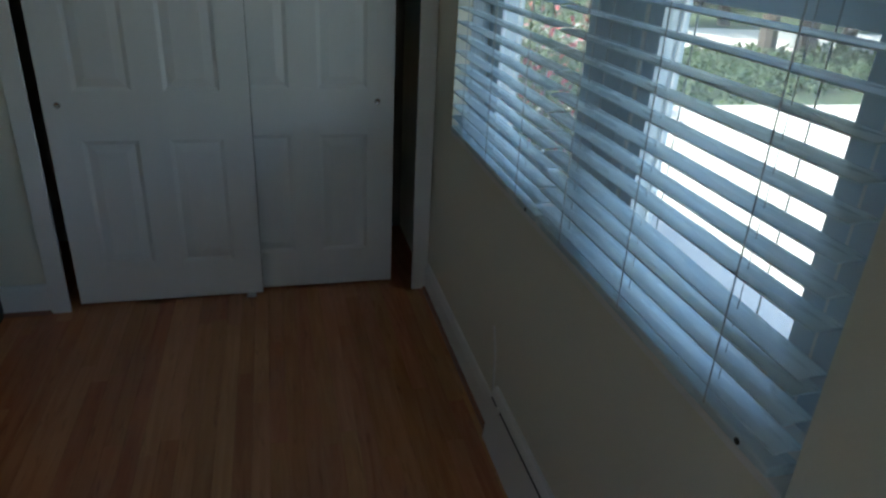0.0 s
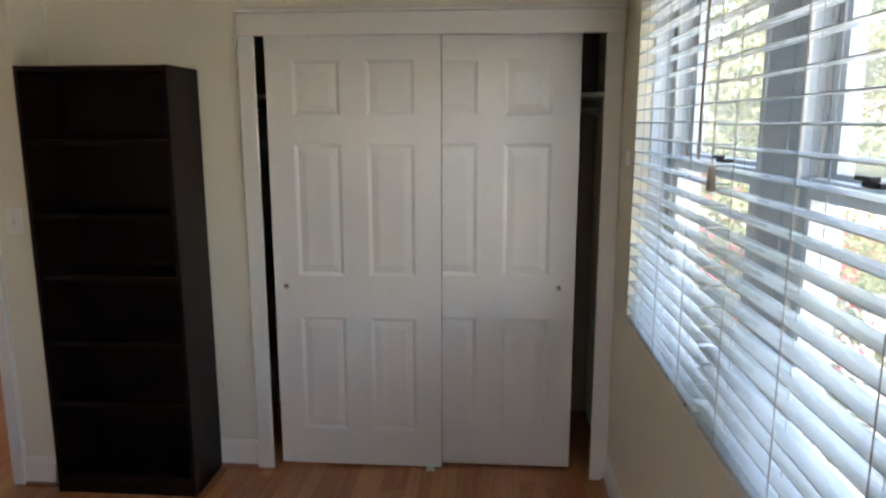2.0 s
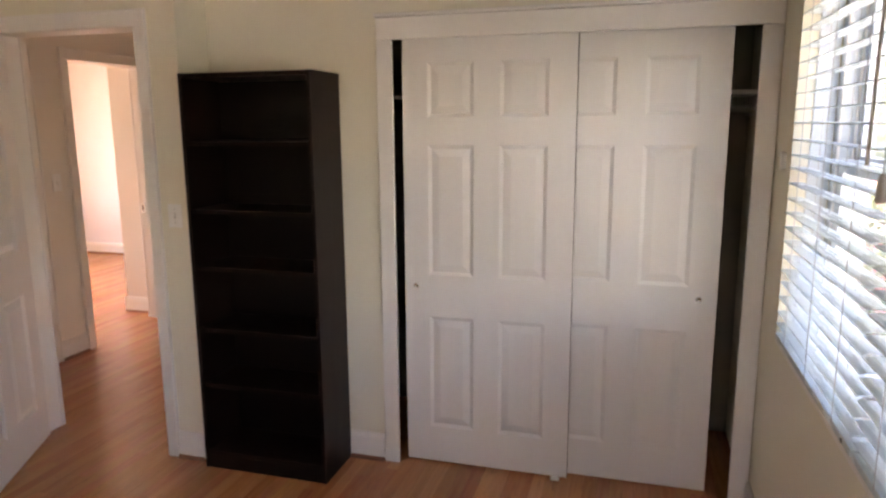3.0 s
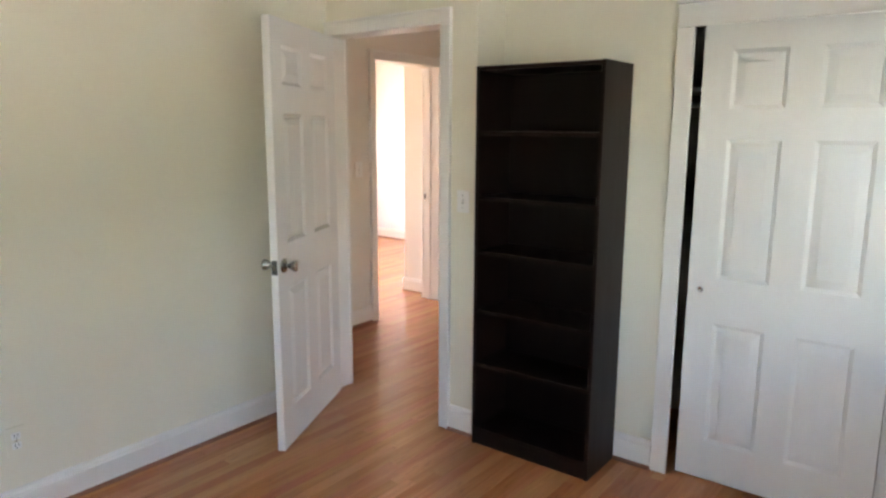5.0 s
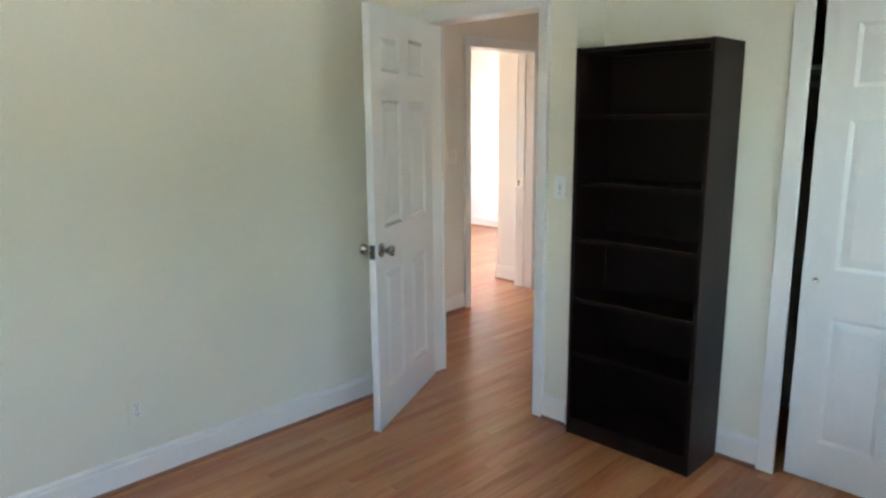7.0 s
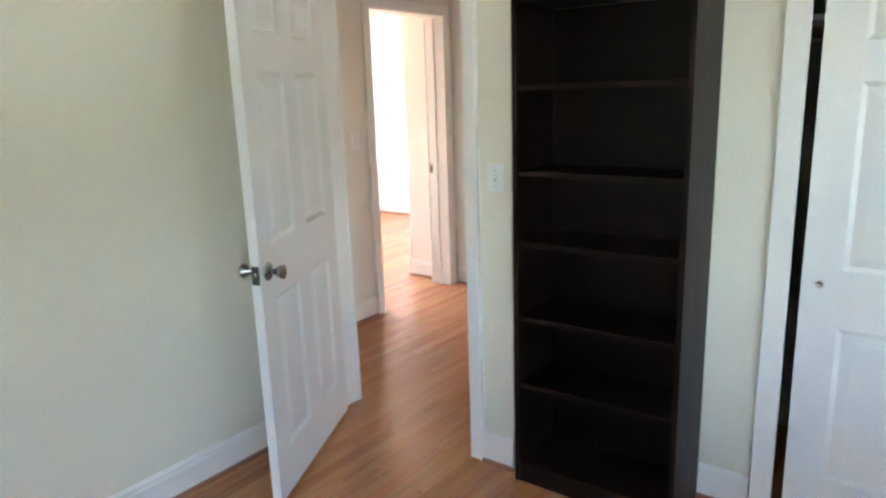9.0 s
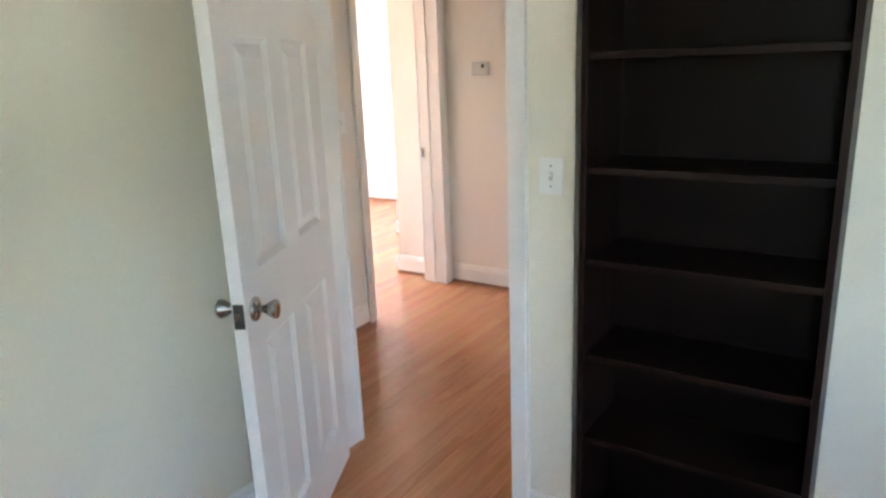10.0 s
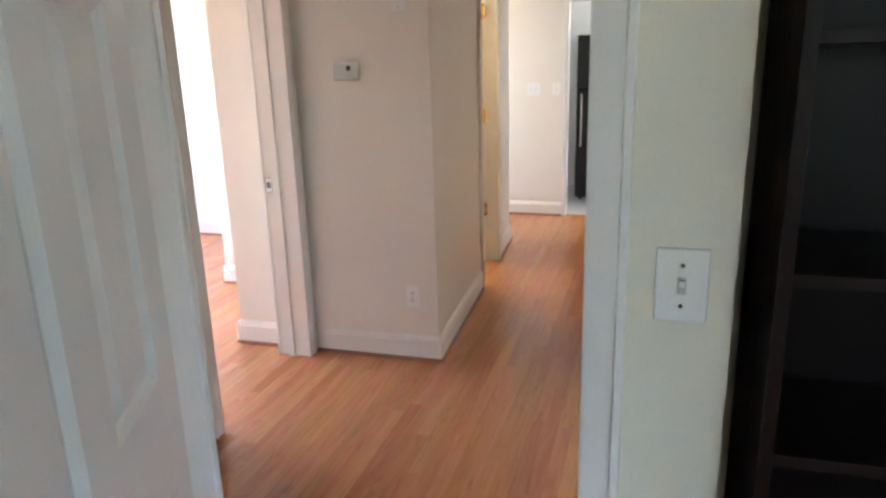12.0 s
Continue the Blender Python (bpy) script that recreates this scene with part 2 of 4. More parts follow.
def tube(bm, a, b, r, seg=10, r2=None):
    a, b = Vector(a), Vector(b)
    m = Matrix.Translation((a + b) / 2) @ (b - a).to_track_quat("Z", "Y").to_matrix().to_4x4()
    bmesh.ops.create_cone(bm, cap_ends=True, segments=seg, radius1=r, radius2=r if r2 is None else r2, depth=(b - a).length, matrix=m)
    return bm


def lathe(bm, profile, m=Matrix.Identity(4), seg=20):
    """Turn (radius, height) pairs about z."""
    rings = [[bm.verts.new(m @ Vector((r * math.cos(2 * math.pi * k / seg), r * math.sin(2 * math.pi * k / seg), h))) for k in range(seg)] for r, h in profile]
    for a, b in zip(rings, rings[1:]):
        for k in range(seg):
            bm.faces.new((a[k], a[(k + 1) % seg], b[(k + 1) % seg], b[k]))
    bm.faces.new(rings[0][::-1])
    bm.faces.new(rings[-1])
    return bm


def mesh_of(name, bm, mat, smooth=False):
    bmesh.ops.recalc_face_normals(bm, faces=bm.faces)
    me = bpy.data.meshes.new(name)
    bm.to_mesh(me)
    bm.free()
    me.materials.append(mat)
    if smooth:
        for p in me.polygons:
            p.use_smooth = True
    return me


def part(name, bm, mat, parent=None, label="", smooth=False, m=None):
    ob = new(name, mesh_of(name, bm, mat, smooth))
    if parent:
        ob.parent = parent
    if m is not None:
        ob.matrix_basis = m
    return tagged(ob, label)


def thing(name, m, label, category, group="", kind=""):
    ob = new(name)
    ob.empty_display_size = 0.1
    ob.matrix_basis = m
    return tagged(ob, label, category, group, kind)


def structure(name, bm, mat, label, category):
    return tagged(part(name, bm, mat), label, category, kind="structure")


def boxes(*rows, bevel=0.0):
    bm = bmesh.new()
    for r in rows:
        box(bm, *r, bevel=bevel)
    return bm


# ---- the plan ----
H = 2.44
XE, XW = 1.60, -1.88           # bedroom's window wall and plain wall
YC, YD, YS = 3.50, 3.267, -0.45  # closet wall, doorway wall, wall behind
XR = -0.872                    # return beside the bookcase
XH, YT, XK = -2.71, 5.44, -2.0  # hall's side wall, thermostat wall, corridor's side wall
XQ = -0.93                     # corridor's other wall
DX0, DX1, DH = -1.872, -1.072, 2.04   # bedroom doorway
WY0, WY1, WZ0, WZ1 = 1.27, 3.20, 0.832, 2.09  # window opening
D2A, D2B = 4.53, 5.335          # doorway into the study
BA, BB = 6.70, 7.34            # bathroom doorway
YF = 9.04                      # far wall

# the opening at y -0.25 to 0.55 is unseen, added to light the room
structure("wall_east", boxes((XE, XE + 0.24, YS - 0.12, -0.25, 0, H), (XE, XE + 0.24, 0.55, WY0, 0, H), (XE, XE + 0.24, -0.25, 0.55, 0, WZ0), (XE, XE + 0.24, -0.25, 0.55, WZ1, H), (XE, XE + 0.24, WY1, 4.3, 0, H), (XE, XE + 0.24, WY0, WY1, 0, WZ0), (XE, XE + 0.24, WY0, WY1, WZ1, H)), BEDWALL, "cream painted plaster wall with the window and an unseen opening added for light", "wall")
structure("wall_west", boxes((XW - 0.12, XW, YS - 0.12, YD, 0, H)), BEDWALL, "plain cream painted bedroom wall", "wall")
# narrow unseen opening, added to let more light onto the closet side
structure("wall_south", boxes((XW, 0.1, YS - 0.12, YS, 0, H), (0.55, XE, YS - 0.12, YS, 0, H), (0.1, 0.55, YS - 0.12, YS, 0, 0.95), (0.1, 0.55, YS - 0.12, YS, 2.0, H)), BEDWALL, "cream painted wall with a narrow unseen opening added for light", "wall")
structure("wall_closet", boxes((XR, -0.005, YC, YC + 0.12, 0, H), (1.578, XE, YC, YC + 0.12, 0, H), (-0.005, 1.578, YC, YC + 0.12, 1.985, H)), BEDWALL, "cream painted wall around a sliding-door closet", "wall")
structure("wall_doorway", boxes((XW - 0.12, DX0 - 0.02, YD, YD + 0.125, 0, H), (DX1 + 0.02, XR, YD, YD + 0.125, 0, H), (XR - 0.085, XR, YD + 0.125, YC + 0.12, 0, H), (DX0 - 0.02, DX1 + 0.02, YD, YD + 0.125, DH + 0.02, H)), BEDWALL, "cream painted wall with an open doorway", "wall")
structure("wall_closet_inside", boxes((XQ + 0.13, XE, 4.25, 4.33, 0, H), (XQ + 0.131, XQ + 0.14, YC + 0.12, 4.25, 0, H)), CLOSETIN, "closet inner wall coloured darker for the recess shade", "wall")
structure("wall_corridor_east", boxes((XQ, XQ + 0.13, YC + 0.12, YF, 0, H)), WALL, "cream painted corridor wall", "wall")
structure("wall_hall_south", boxes((-6.12, XW - 0.12, YD + 0.003, YD + 0.125, 0, H)), WALL, "cream painted hall wall", "wall")
structure("wall_hall_west", boxes((XH - 0.16, XH, YD + 0.125, 3.42, 0, H), (XH - 0.16, XH, 4.17, D2A - 0.02, 0, H), (XH - 0.16, XH, D2B + 0.02, YT, 0, H), (XH - 0.16, XH, 3.42, 4.17, 2.065, H), (XH - 0.16, XH, D2A - 0.02, D2B + 0.02, 2.065, H)), WALL, "warm cream hall wall with a doorway", "wall")
structure("wall_thermostat", boxes((-3.18, XK, YT, YT + 0.12, 0, H)), WALL, "warm cream hall wall carrying a thermostat", "wall")
structure("wall_corridor_west", boxes((XK - 0.12, XK, YT + 0.12, BA - 0.02, 0, H), (XK - 0.12, XK, BB + 0.02, 8.0, 0, H), (XK - 0.12, XK, BA - 0.02, BB + 0.02, 2.065, H)), WALL, "warm cream corridor wall with a bathroom doorway", "wall")
structure("wall_study_east", boxes((-3.18, -3.06, YT + 0.12, 6.40, 0, H), (-3.92, -3.06, 6.40, 6.52, 0, H), (-3.92, -3.80, 6.52, 7.68, 0, H)), WALL, "bright white-lit study wall", "wall")
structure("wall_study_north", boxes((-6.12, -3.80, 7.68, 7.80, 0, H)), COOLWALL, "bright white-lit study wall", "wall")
structure("wall_study_west", boxes((-6.12, -6.0, YD + 0.125, 4.7, 0, H), (-6.12, -6.0, 6.5, 7.68, 0, H), (-6.12, -6.0, 4.7, 6.5, 0, 0.8), (-6.12, -6.0, 4.7, 6.5, 2.2, H)), WALL, "study wall with a window opening", "wall")
structure("wall_bath", boxes((-3.06, XK - 0.24, 7.88, 8.0, 0, H), (-3.06, -2.98, 6.52, 7.88, 0, H), (-2.98, XK - 0.12, 5.6, 5.7, 0, H)), WALL, "bathroom wall", "wall")
structure("wall_far", boxes((-4.0, -1.79, YF, YF + 0.12, 0, H), (-1.0, XQ + 0.13, YF, YF + 0.12, 0, H), (-1.79, -1.0, YF, YF + 0.12, 2.05, H)), WALL, "warm cream wall at the corridor's end", "wall")
# unseen wall; its opening is added to go with the hall's fill lamp
structure("wall_hall_end", boxes((-4.12, -4.0, 8.0, YF + 0.12, 0, 0.7), (-4.12, -4.0, 8.0, YF + 0.12, 2.1, H), (-4.12, -3.06, 7.88, 8.0, 0, H)), WALL, "unseen cream hall end wall with an opening added for the lamp", "wall")
structure("wall_kitchen", boxes((-3.0, 0.0, 10.8, 10.92, 0, H), (-3.12, -3.0, YF + 0.12, 10.92, 0, H), (0.0, 0.12, YF + 0.12, 10.92, 0, H)), TRIM, "white kitchen wall", "wall")
structure("ceiling", boxes((-6.2, 1.85, YS - 0.12, 10.95, H, H + 0.1)), CEIL, "white painted ceiling", "ceiling")
structure("roof", boxes((-6.5, 2.0, YS - 0.5, 11.3, H + 0.12, H + 0.3)), SIDING, "flat roof edge with a short overhang", "roof")
structure("floor_base", boxes((-6.1, XE, YS, YF + 0.05, -0.14, -0.02)), SHOE, "dark subfloor under the oak boards", "floor")
structure("kitchen_floor", boxes((-3.0, 0.0, YF + 0.05, 10.8, -0.14, 0.002)), TILE, "pale vinyl kitchen floor", "floor")


# the corridor's side wall runs a little off square
SKEW = Matrix.Translation((XK, YT, 0)) @ Matrix.Rotation(radians(3.0), 4, "Z") @ Matrix.Translation((-XK, -YT, 0))
bpy.data.objects["wall_corridor_west"].matrix_basis = SKEW


def profile_run(a, b, out, prof):
    """Sweep a (depth, height) outline straight from a to b; out is the way off the wall."""
    bm = bmesh.new()
    a, b, out = Vector((*a, 0)), Vector((*b, 0)), Vector((*out, 0))
    rings = [[bm.verts.new(p + out * d + Vector((0, 0, h))) for d, h in prof] for p in (a, b)]
    n = len(prof)
    for k in range(n):
        bm.faces.new((rings[0][k], rings[0][(k + 1) % n], rings[1][(k + 1) % n], rings[1][k]))
    bm.faces.new(rings[0][::-1])
    bm.faces.new(rings[1])
    return bm


BASE = [(-0.001, 0.012), (0.016, 0.012), (0.016, 0.105), (0.012, 0.113), (0.012, 0.122), (0.006, 0.133), (-0.001, 0.135)]
SHOEP = [(0.0155, 0.0005), (0.0285, 0.0005), (0.0275, 0.008), (0.0235, 0.014), (0.0155, 0.017)]


def baseboard(a, b, out):
    ob = structure("baseboard", profile_run(a, b, out, BASE), TRIM, "white painted baseboard with a moulded cap", "baseboard")
    part("shoe_moulding", profile_run(a, b, out, SHOEP), SHOE, ob, "brown stained wooden shoe moulding")
    if a[0] == b[0] == XK:
        ob.matrix_basis = SKEW


for row in [((XW, YS), (XW, YD), (1, 0)), ((XE, YS), (XE, 1.92), (-1, 0)), ((XE, 2.42), (XE, YC - 0.02), (-1, 0)), ((-0.214, YC), (-0.025, YC), (0, -1)),
            ((-1.016, YD), (XR, YD), (0, -1)), ((XH, 4.235), (XH, D2A - 0.066), (1, 0)), ((XH + 0.02, YT), (XK + 0.016, YT), (0, -1)),
            ((XK, YT - 0.016), (XK, BA - 0.07), (1, 0)), ((XK, BB + 0.07), (XK, 8.0), (1, 0)), ((-4.0, YF), (-1.812, YF), (0, -1)), ((XQ, YC), (XQ, YF), (-1, 0)),
            ((-3.18, YT), (XH - 0.18, YT), (0, -1)), ((-3.18, YT - 0.016), (-3.18, 6.40), (-1, 0)), ((-3.92, 6.40), (-3.18, 6.40), (0, -1)), ((-3.92, 6.384), (-3.92, 7.68), (-1, 0)), ((-6.0, 7.68), (-3.92, 7.68), (0, -1)), ((XW, YS), (XE, YS), (0, 1))]:
    baseboard(*row)


# ---- trim round openings ----
def casing_set(name, across, lo, hi, plane, out, top, width=0.065, thick=0.018, sides=(1, 1)):
    """Flat casing with a rounded edge on one face of a wall; across is the wall's axis, x or y."""
    def piece(nm, u0, u1, z0, z1):
        v0, v1 = sorted((plane, plane + out * thick))
        r = (u0, u1, v0, v1, z0, z1) if across == "x" else (v0, v1, u0, u1, z0, z1)
        bm = box(bmesh.new(), *r, bevel=0.004)
        # a raised back band along the outer edge
        b0, b1 = sorted((plane, plane + out * (thick + 0.005)))
        if nm == "l":
            u1, z1 = u0 + 0.013, z1 + 0.0765
        elif nm == "r":
            u0, z1 = u1 - 0.013, z1 + 0.0765
        else:
            u0, u1, z0, z1 = u0 + 0.0135, u1 - 0.0135, z1 - 0.012, z1 + 0.0012
        r = (u0 - 0.001 * (nm == "l"), u1 + 0.001 * (nm == "r"), b0, b1, z0, z1) if across == "x" else (b0, b1, u0 - 0.001 * (nm == "l"), u1 + 0.001 * (nm == "r"), z0, z1)
        return box(bm, *r, bevel=0.003)
    root = tagged(new(name), "white painted door casing", "trim", kind="structure")
    if sides[0]:
        part("side_casing", piece("l", lo - width, lo, 0, top), TRIM, root)
    if sides[1]:
        part("side_casing", piece("r", hi, hi + width, 0, top), TRIM, root)
    part("head_casing", piece("h", lo - (width if sides[0] else 0), hi + (width if sides[1] else 0), top + 0.0015, top + 0.075), TRIM, root)
    return root


def jamb_set(name, across, lo, hi, p0, p1, top):
    root = tagged(new(name), "white painted door jamb", "trim", kind="structure")
    for nm, u0, u1, z0, z1 in (("side_jamb", lo - 0.019, lo, 0, top), ("side_jamb", hi, hi + 0.019, 0, top), ("head_jamb", lo - 0.019, hi + 0.019, top, top + 0.019)):
        r = (u0, u1, p0, p1, z0, z1) if across == "x" else (p0, p1, u0, u1, z0, z1)
        part(nm, box(bmesh.new(), *r, bevel=0.0015), TRIM, root)
    return root


casing_set("bedroom_door_trim", "x", DX0 + 0.006, DX1 - 0.006, YD, -1, DH, width=0.06)
casing_set("bedroom_door_trim_hall", "x", DX0 + 0.006, DX1 - 0.006, YD + 0.125, 1, DH)
bedroom_jamb = jamb_set("bedroom_door_jamb", "x", DX0, DX1, YD - 0.001, YD + 0.126, DH)
part("door_stop", boxes((DX1 - 0.011, DX1 - 0.0005, YD + 0.045, YD + 0.08, 0, DH - 0.001)), TRIM, bedroom_jamb)
part("strike_plate", box(bmesh.new(), DX1 - 0.0025, DX1 - 0.0004, YD + 0.004, YD + 0.036, 0.885, 0.945, bevel=0.0008), NICKEL, bedroom_jamb, "satin nickel strike plate")
casing_set("study_door_trim", "y", D2A + 0.004, D2B - 0.004, XH, 1, 2.06)
casing_set("study_door_trim_inside", "y", D2A + 0.004, D2B - 0.004, XH - 0.16, -1, 2.06)
study_jamb = jamb_set("study_door_jamb", "y", D2A, D2B, XH - 0.161, XH + 0.001, 2.06)
part("door_stop", boxes((XH - 0.11, XH - 0.075, D2B - 0.011, D2B - 0.0005, 0, 2.059)), TRIM, study_jamb)
part("strike_plate", box(bmesh.new(), XH - 0.157, XH - 0.123, D2B - 0.0025, D2B - 0.0004, 0.9, 0.97, bevel=0.0008), NICKEL, study_jamb, "satin nickel strike plate")
part("strike_hole", boxes((XH - 0.147, XH - 0.133, D2B - 0.0035, D2B - 0.0026, 0.92, 0.95)), DARKSLOT, study_jamb, "dark latch hole")
casing_set("side_door_trim", "y", 3.44, 4.165, XH, 1, 2.06)
casing_set("bath_door_trim", "y", BA + 0.004, BB - 0.004, XK, 1, 2.06).matrix_basis = SKEW
jamb_set("bath_door_jamb", "y", BA, BB, XK - 0.121, XK + 0.001, 2.06).matrix_basis = SKEW
casing_set("kitchen_door_trim", "x", -1.77, -1.02, YF, -1, 2.05, width=0.04)
jamb_set("kitchen_door_jamb", "x", -1.771, -1.019, YF - 0.001, YF + 0.121, 2.031)

closet_trim = tagged(new("closet_trim"), "white painted casing round the closet opening", "trim", kind="structure")
part("side_casing", box(bmesh.new(), -0.022, 0.05, YC - 0.018, YC, 0, 1.966, bevel=0.004), TRIM, closet_trim)
part("side_casing", box(bmesh.new(), 1.522, 1.596, YC - 0.018, YC, 0, 1.966, bevel=0.004), TRIM, closet_trim)
part("head_casing", box(bmesh.new(), -0.022, 1.596, YC - 0.018, YC, 1.9675, 2.06, bevel=0.004), TRIM, closet_trim)
part("head_cap", box(bmesh.new(), -0.028, 1.599, YC - 0.026, YC, 2.0615, 2.078, bevel=0.004), TRIM, closet_trim)
part("track", boxes((0.0, 1.575, YC + 0.022, YC + 0.11, 1.985 - 0.012, 1.985 - 0.001)), NICKEL, closet_trim, "steel sliding-door track")


# ---- doors ----
def door_face(bm, w, h, cols, rows, y, out, depth=0.008, slope=0.016):
    """One face of a panelled door with sunk mouldings; out is -1 or 1 along y."""
    xs = sorted({0, w, *[c for p in cols for c in p]})
    zs = sorted({0, h, *[r for p in rows for r in p]})
    for x0, x1 in zip(xs, xs[1:]):
        for z0, z1 in zip(zs, zs[1:]):
            o = [bm.verts.new(c) for c in ((x0, y, z0), (x1, y, z0), (x1, y, z1), (x0, y, z1))]
            if (x0, x1) in cols and (z0, z1) in rows:
                i = [bm.verts.new(c) for c in ((x0 + slope, y - out * depth, z0 + slope), (x1 - slope, y - out * depth, z0 + slope), (x1 - slope, y - out * depth, z1 - slope), (x0 + slope, y - out * depth, z1 - slope))]
                for k in range(4):
                    bm.faces.new((o[k], o[(k + 1) % 4], i[(k + 1) % 4], i[k]))
                bm.faces.new(i)
            else:
                bm.faces.new(o)


def raised_panel(x0, x1, z0, z1, y, out, depth=0.008, slope=0.016):
    """The raised field that sits in a sunk moulding."""
    bm = bmesh.new()
    a, b = slope + 0.002, slope + 0.034
    lo = [bm.verts.new(c) for c in ((x0 + a, y - out * (depth - 0.0003), z0 + a), (x1 - a, y - out * (depth - 0.0003), z0 + a), (x1 - a, y - out * (depth - 0.0003), z1 - a), (x0 + a, y - out * (depth - 0.0003), z1 - a))]
    hi = [bm.verts.new(c) for c in ((x0 + b, y - out * 0.0015, z0 + b), (x1 - b, y - out * 0.0015, z0 + b), (x1 - b, y - out * 0.0015, z1 - b), (x0 + b, y - out * 0.0015, z1 - b))]
    for k in range(4):
        bm.faces.new((lo[k], lo[(k + 1) % 4], hi[(k + 1) % 4], hi[k]))
    bm.faces.new(hi)
    bm.faces.new(lo[::-1])
    return bm


ROWS = [(0.175, 0.72), (0.915, 1.505), (1.625, 1.86)]


def six_panel(name, m, w, h, th, label, category, group="", both=False, stile=0.115, mid=0.115, rows=ROWS, depth=0.0065):
    root = thing(name, m, label, category, group)
    pw = (w - 2 * stile - mid) / 2
    cols = [(stile, stile + pw), (stile + pw + mid, w - stile)]
    bm = bmesh.new()
    door_face(bm, w, h, cols, rows, 0, -1, depth)
    if both:
        door_face(bm, w, h, cols, rows, th, 1, depth)
    else:
        bm.faces.new([bm.verts.new(c) for c in ((0, th, 0), (w, th, 0), (w, th, h), (0, th, h))])
    for a, b in (((0, 0), (w, 0)), ((w, 0), (w, h)), ((w, h), (0, h)), ((0, h), (0, 0))):
        bm.faces.new([bm.verts.new(c) for c in ((a[0], 0, a[1]), (b[0], 0, b[1]), (b[0], th, b[1]), (a[0], th, a[1]))])
    bmesh.ops.remove_doubles(bm, verts=bm.verts, dist=0.0001)
    slab = part("door_slab", bm, DOORPAINT, root)
    for c in cols:
        for r in rows:
            part("panel", raised_panel(*c, *r, 0, -1, depth), DOORPAINT, slab)
            if both:
                part("panel", raised_panel(*c, *r, th, 1, depth), DOORPAINT, slab)
    return root


closet_a = six_panel("closet_door", pose(0.08, YC + 0.03, 0.012), 0.762, 1.965, 0.034, "white six-panel sliding closet door standing on the front track", "closet door", "sliding closet doors")
pull_m = pose(0.053, 0.0005, 0.862, 90)
part("finger_pull", lathe(bmesh.new(), [(0.0125, 0.0), (0.0125, 0.003), (0.0105, 0.0042), (0.0085, 0.0015)], pull_m), NICKEL, closet_a, "small round nickel finger pull", smooth=True)
closet_b = six_panel("closet_door", pose(0.675, YC + 0.075, 0.012), 0.762, 1.965, 0.034, "white six-panel sliding closet door on the rear track, leaving a dark gap", "closet door", "sliding closet doors")
part("finger_pull", lathe(bmesh.new(), [(0.0125, 0.0), (0.0125, 0.003), (0.0105, 0.0042), (0.0085, 0.0015)], pose(0.69, 0.0005, 0.862, 90)), NICKEL, closet_b, "small round nickel finger pull", smooth=True)
# thin dark strips put the shadow line on the door edges
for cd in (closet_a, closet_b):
    part("edge_shade_strip", boxes((0.7619, 0.7632, 0.001, 0.033, 0.001, 1.964)), SHADE_EDGE, cd, "dark strip painted as the shadow line at the door edge")
guide = thing("floor_guide", pose(0.79, YC + 0.015, 0.0), "small white plastic guide for the sliding doors on the floor", "floor guide")
part("guide_block", boxes((-0.02, 0.02, -0.004, 0.012, 0, 0.011), (-0.012, 0.012, -0.002, 0.004, 0.011, 0.02), bevel=0.001), PLASTIC, guide)

swing = math.degrees(math.atan2(-0.897, 0.4418))
TH, DW = 0.035, 0.80
hx, hy = -1.824, 3.265
door = six_panel("bedroom_door", pose(hx - TH * 0.897, hy - TH * 0.4418, 0.014, 0, 0, swing), DW, 2.02, TH, "white six-panel bedroom door standing half open", "door", both=True, rows=[(0.185, 0.79), (1.0, 1.6), (1.73, 1.905)], depth=0.012)


def knob(parent, y, out):
    m = pose(DW - 0.06, y, 0.903, -90 * out)
    rose = part("rose", lathe(bmesh.new(), [(0.034, 0.0), (0.0345, 0.003), (0.031, 0.008), (0.022, 0.0115), (0.014, 0.013)], m), KNOBMETAL, parent, smooth=True)
    part("door_knob", lathe(bmesh.new(), [(0.0135, 0.012), (0.0105, 0.020), (0.0105, 0.026), (0.0150, 0.034), (0.0210, 0.044), (0.0255, 0.054), (0.0262, 0.060), (0.0245, 0.0635), (0.012, 0.0645)], m, 24), KNOBMETAL, rose, "dull steel tulip-shaped door knob", smooth=True)


knob(door, -0.0002, -1)
knob(door, TH + 0.0002, 1)
latch = part("latch_plate", box(bmesh.new(), DW - 0.0002, DW + 0.0014, 0.003, 0.032, 0.868, 0.936, bevel=0.0006), TARNISHED, door, "dull dark nickel latch plate")
part("latch_bolt", box(bmesh.new(), DW + 0.0014, DW + 0.009, 0.011, 0.024, 0.892, 0.914, bevel=0.003), KNOBMETAL, latch)
for z in (0.22, 1.0, 1.79):
    part("hinge", tube(bmesh.new(), (-0.006, 0.0, z - 0.045), (-0.006, 0.0, z + 0.045), 0.006), NICKEL, door, smooth=False)

side_door = six_panel("side_door", pose(XH - 0.075, 3.443, 0.012, 0, 0, 90), 0.72, 2.03, TH, "closed white six-panel door off the hall", "door")
part("side_knob", lathe(bmesh.new(), [(0.03, 0.0), (0.028, 0.008), (0.012, 0.012), (0.013, 0.026), (0.026, 0.044), (0.02, 0.06)], pose(0.06, 0, 0.9, 90)), NICKEL, side_door, smooth=True)
bath_door = thing("bath_door", SKEW @ pose(XK - 0.135, BB - 0.03, 0.012, 0, 0, 172), "white bathroom door opened inwards on brass hinges", "door")
part("door_slab", box(bmesh.new(), 0.0, 0.58, 0, TH, 0, 2.02, bevel=0.001), DOORPAINT, bath_door)
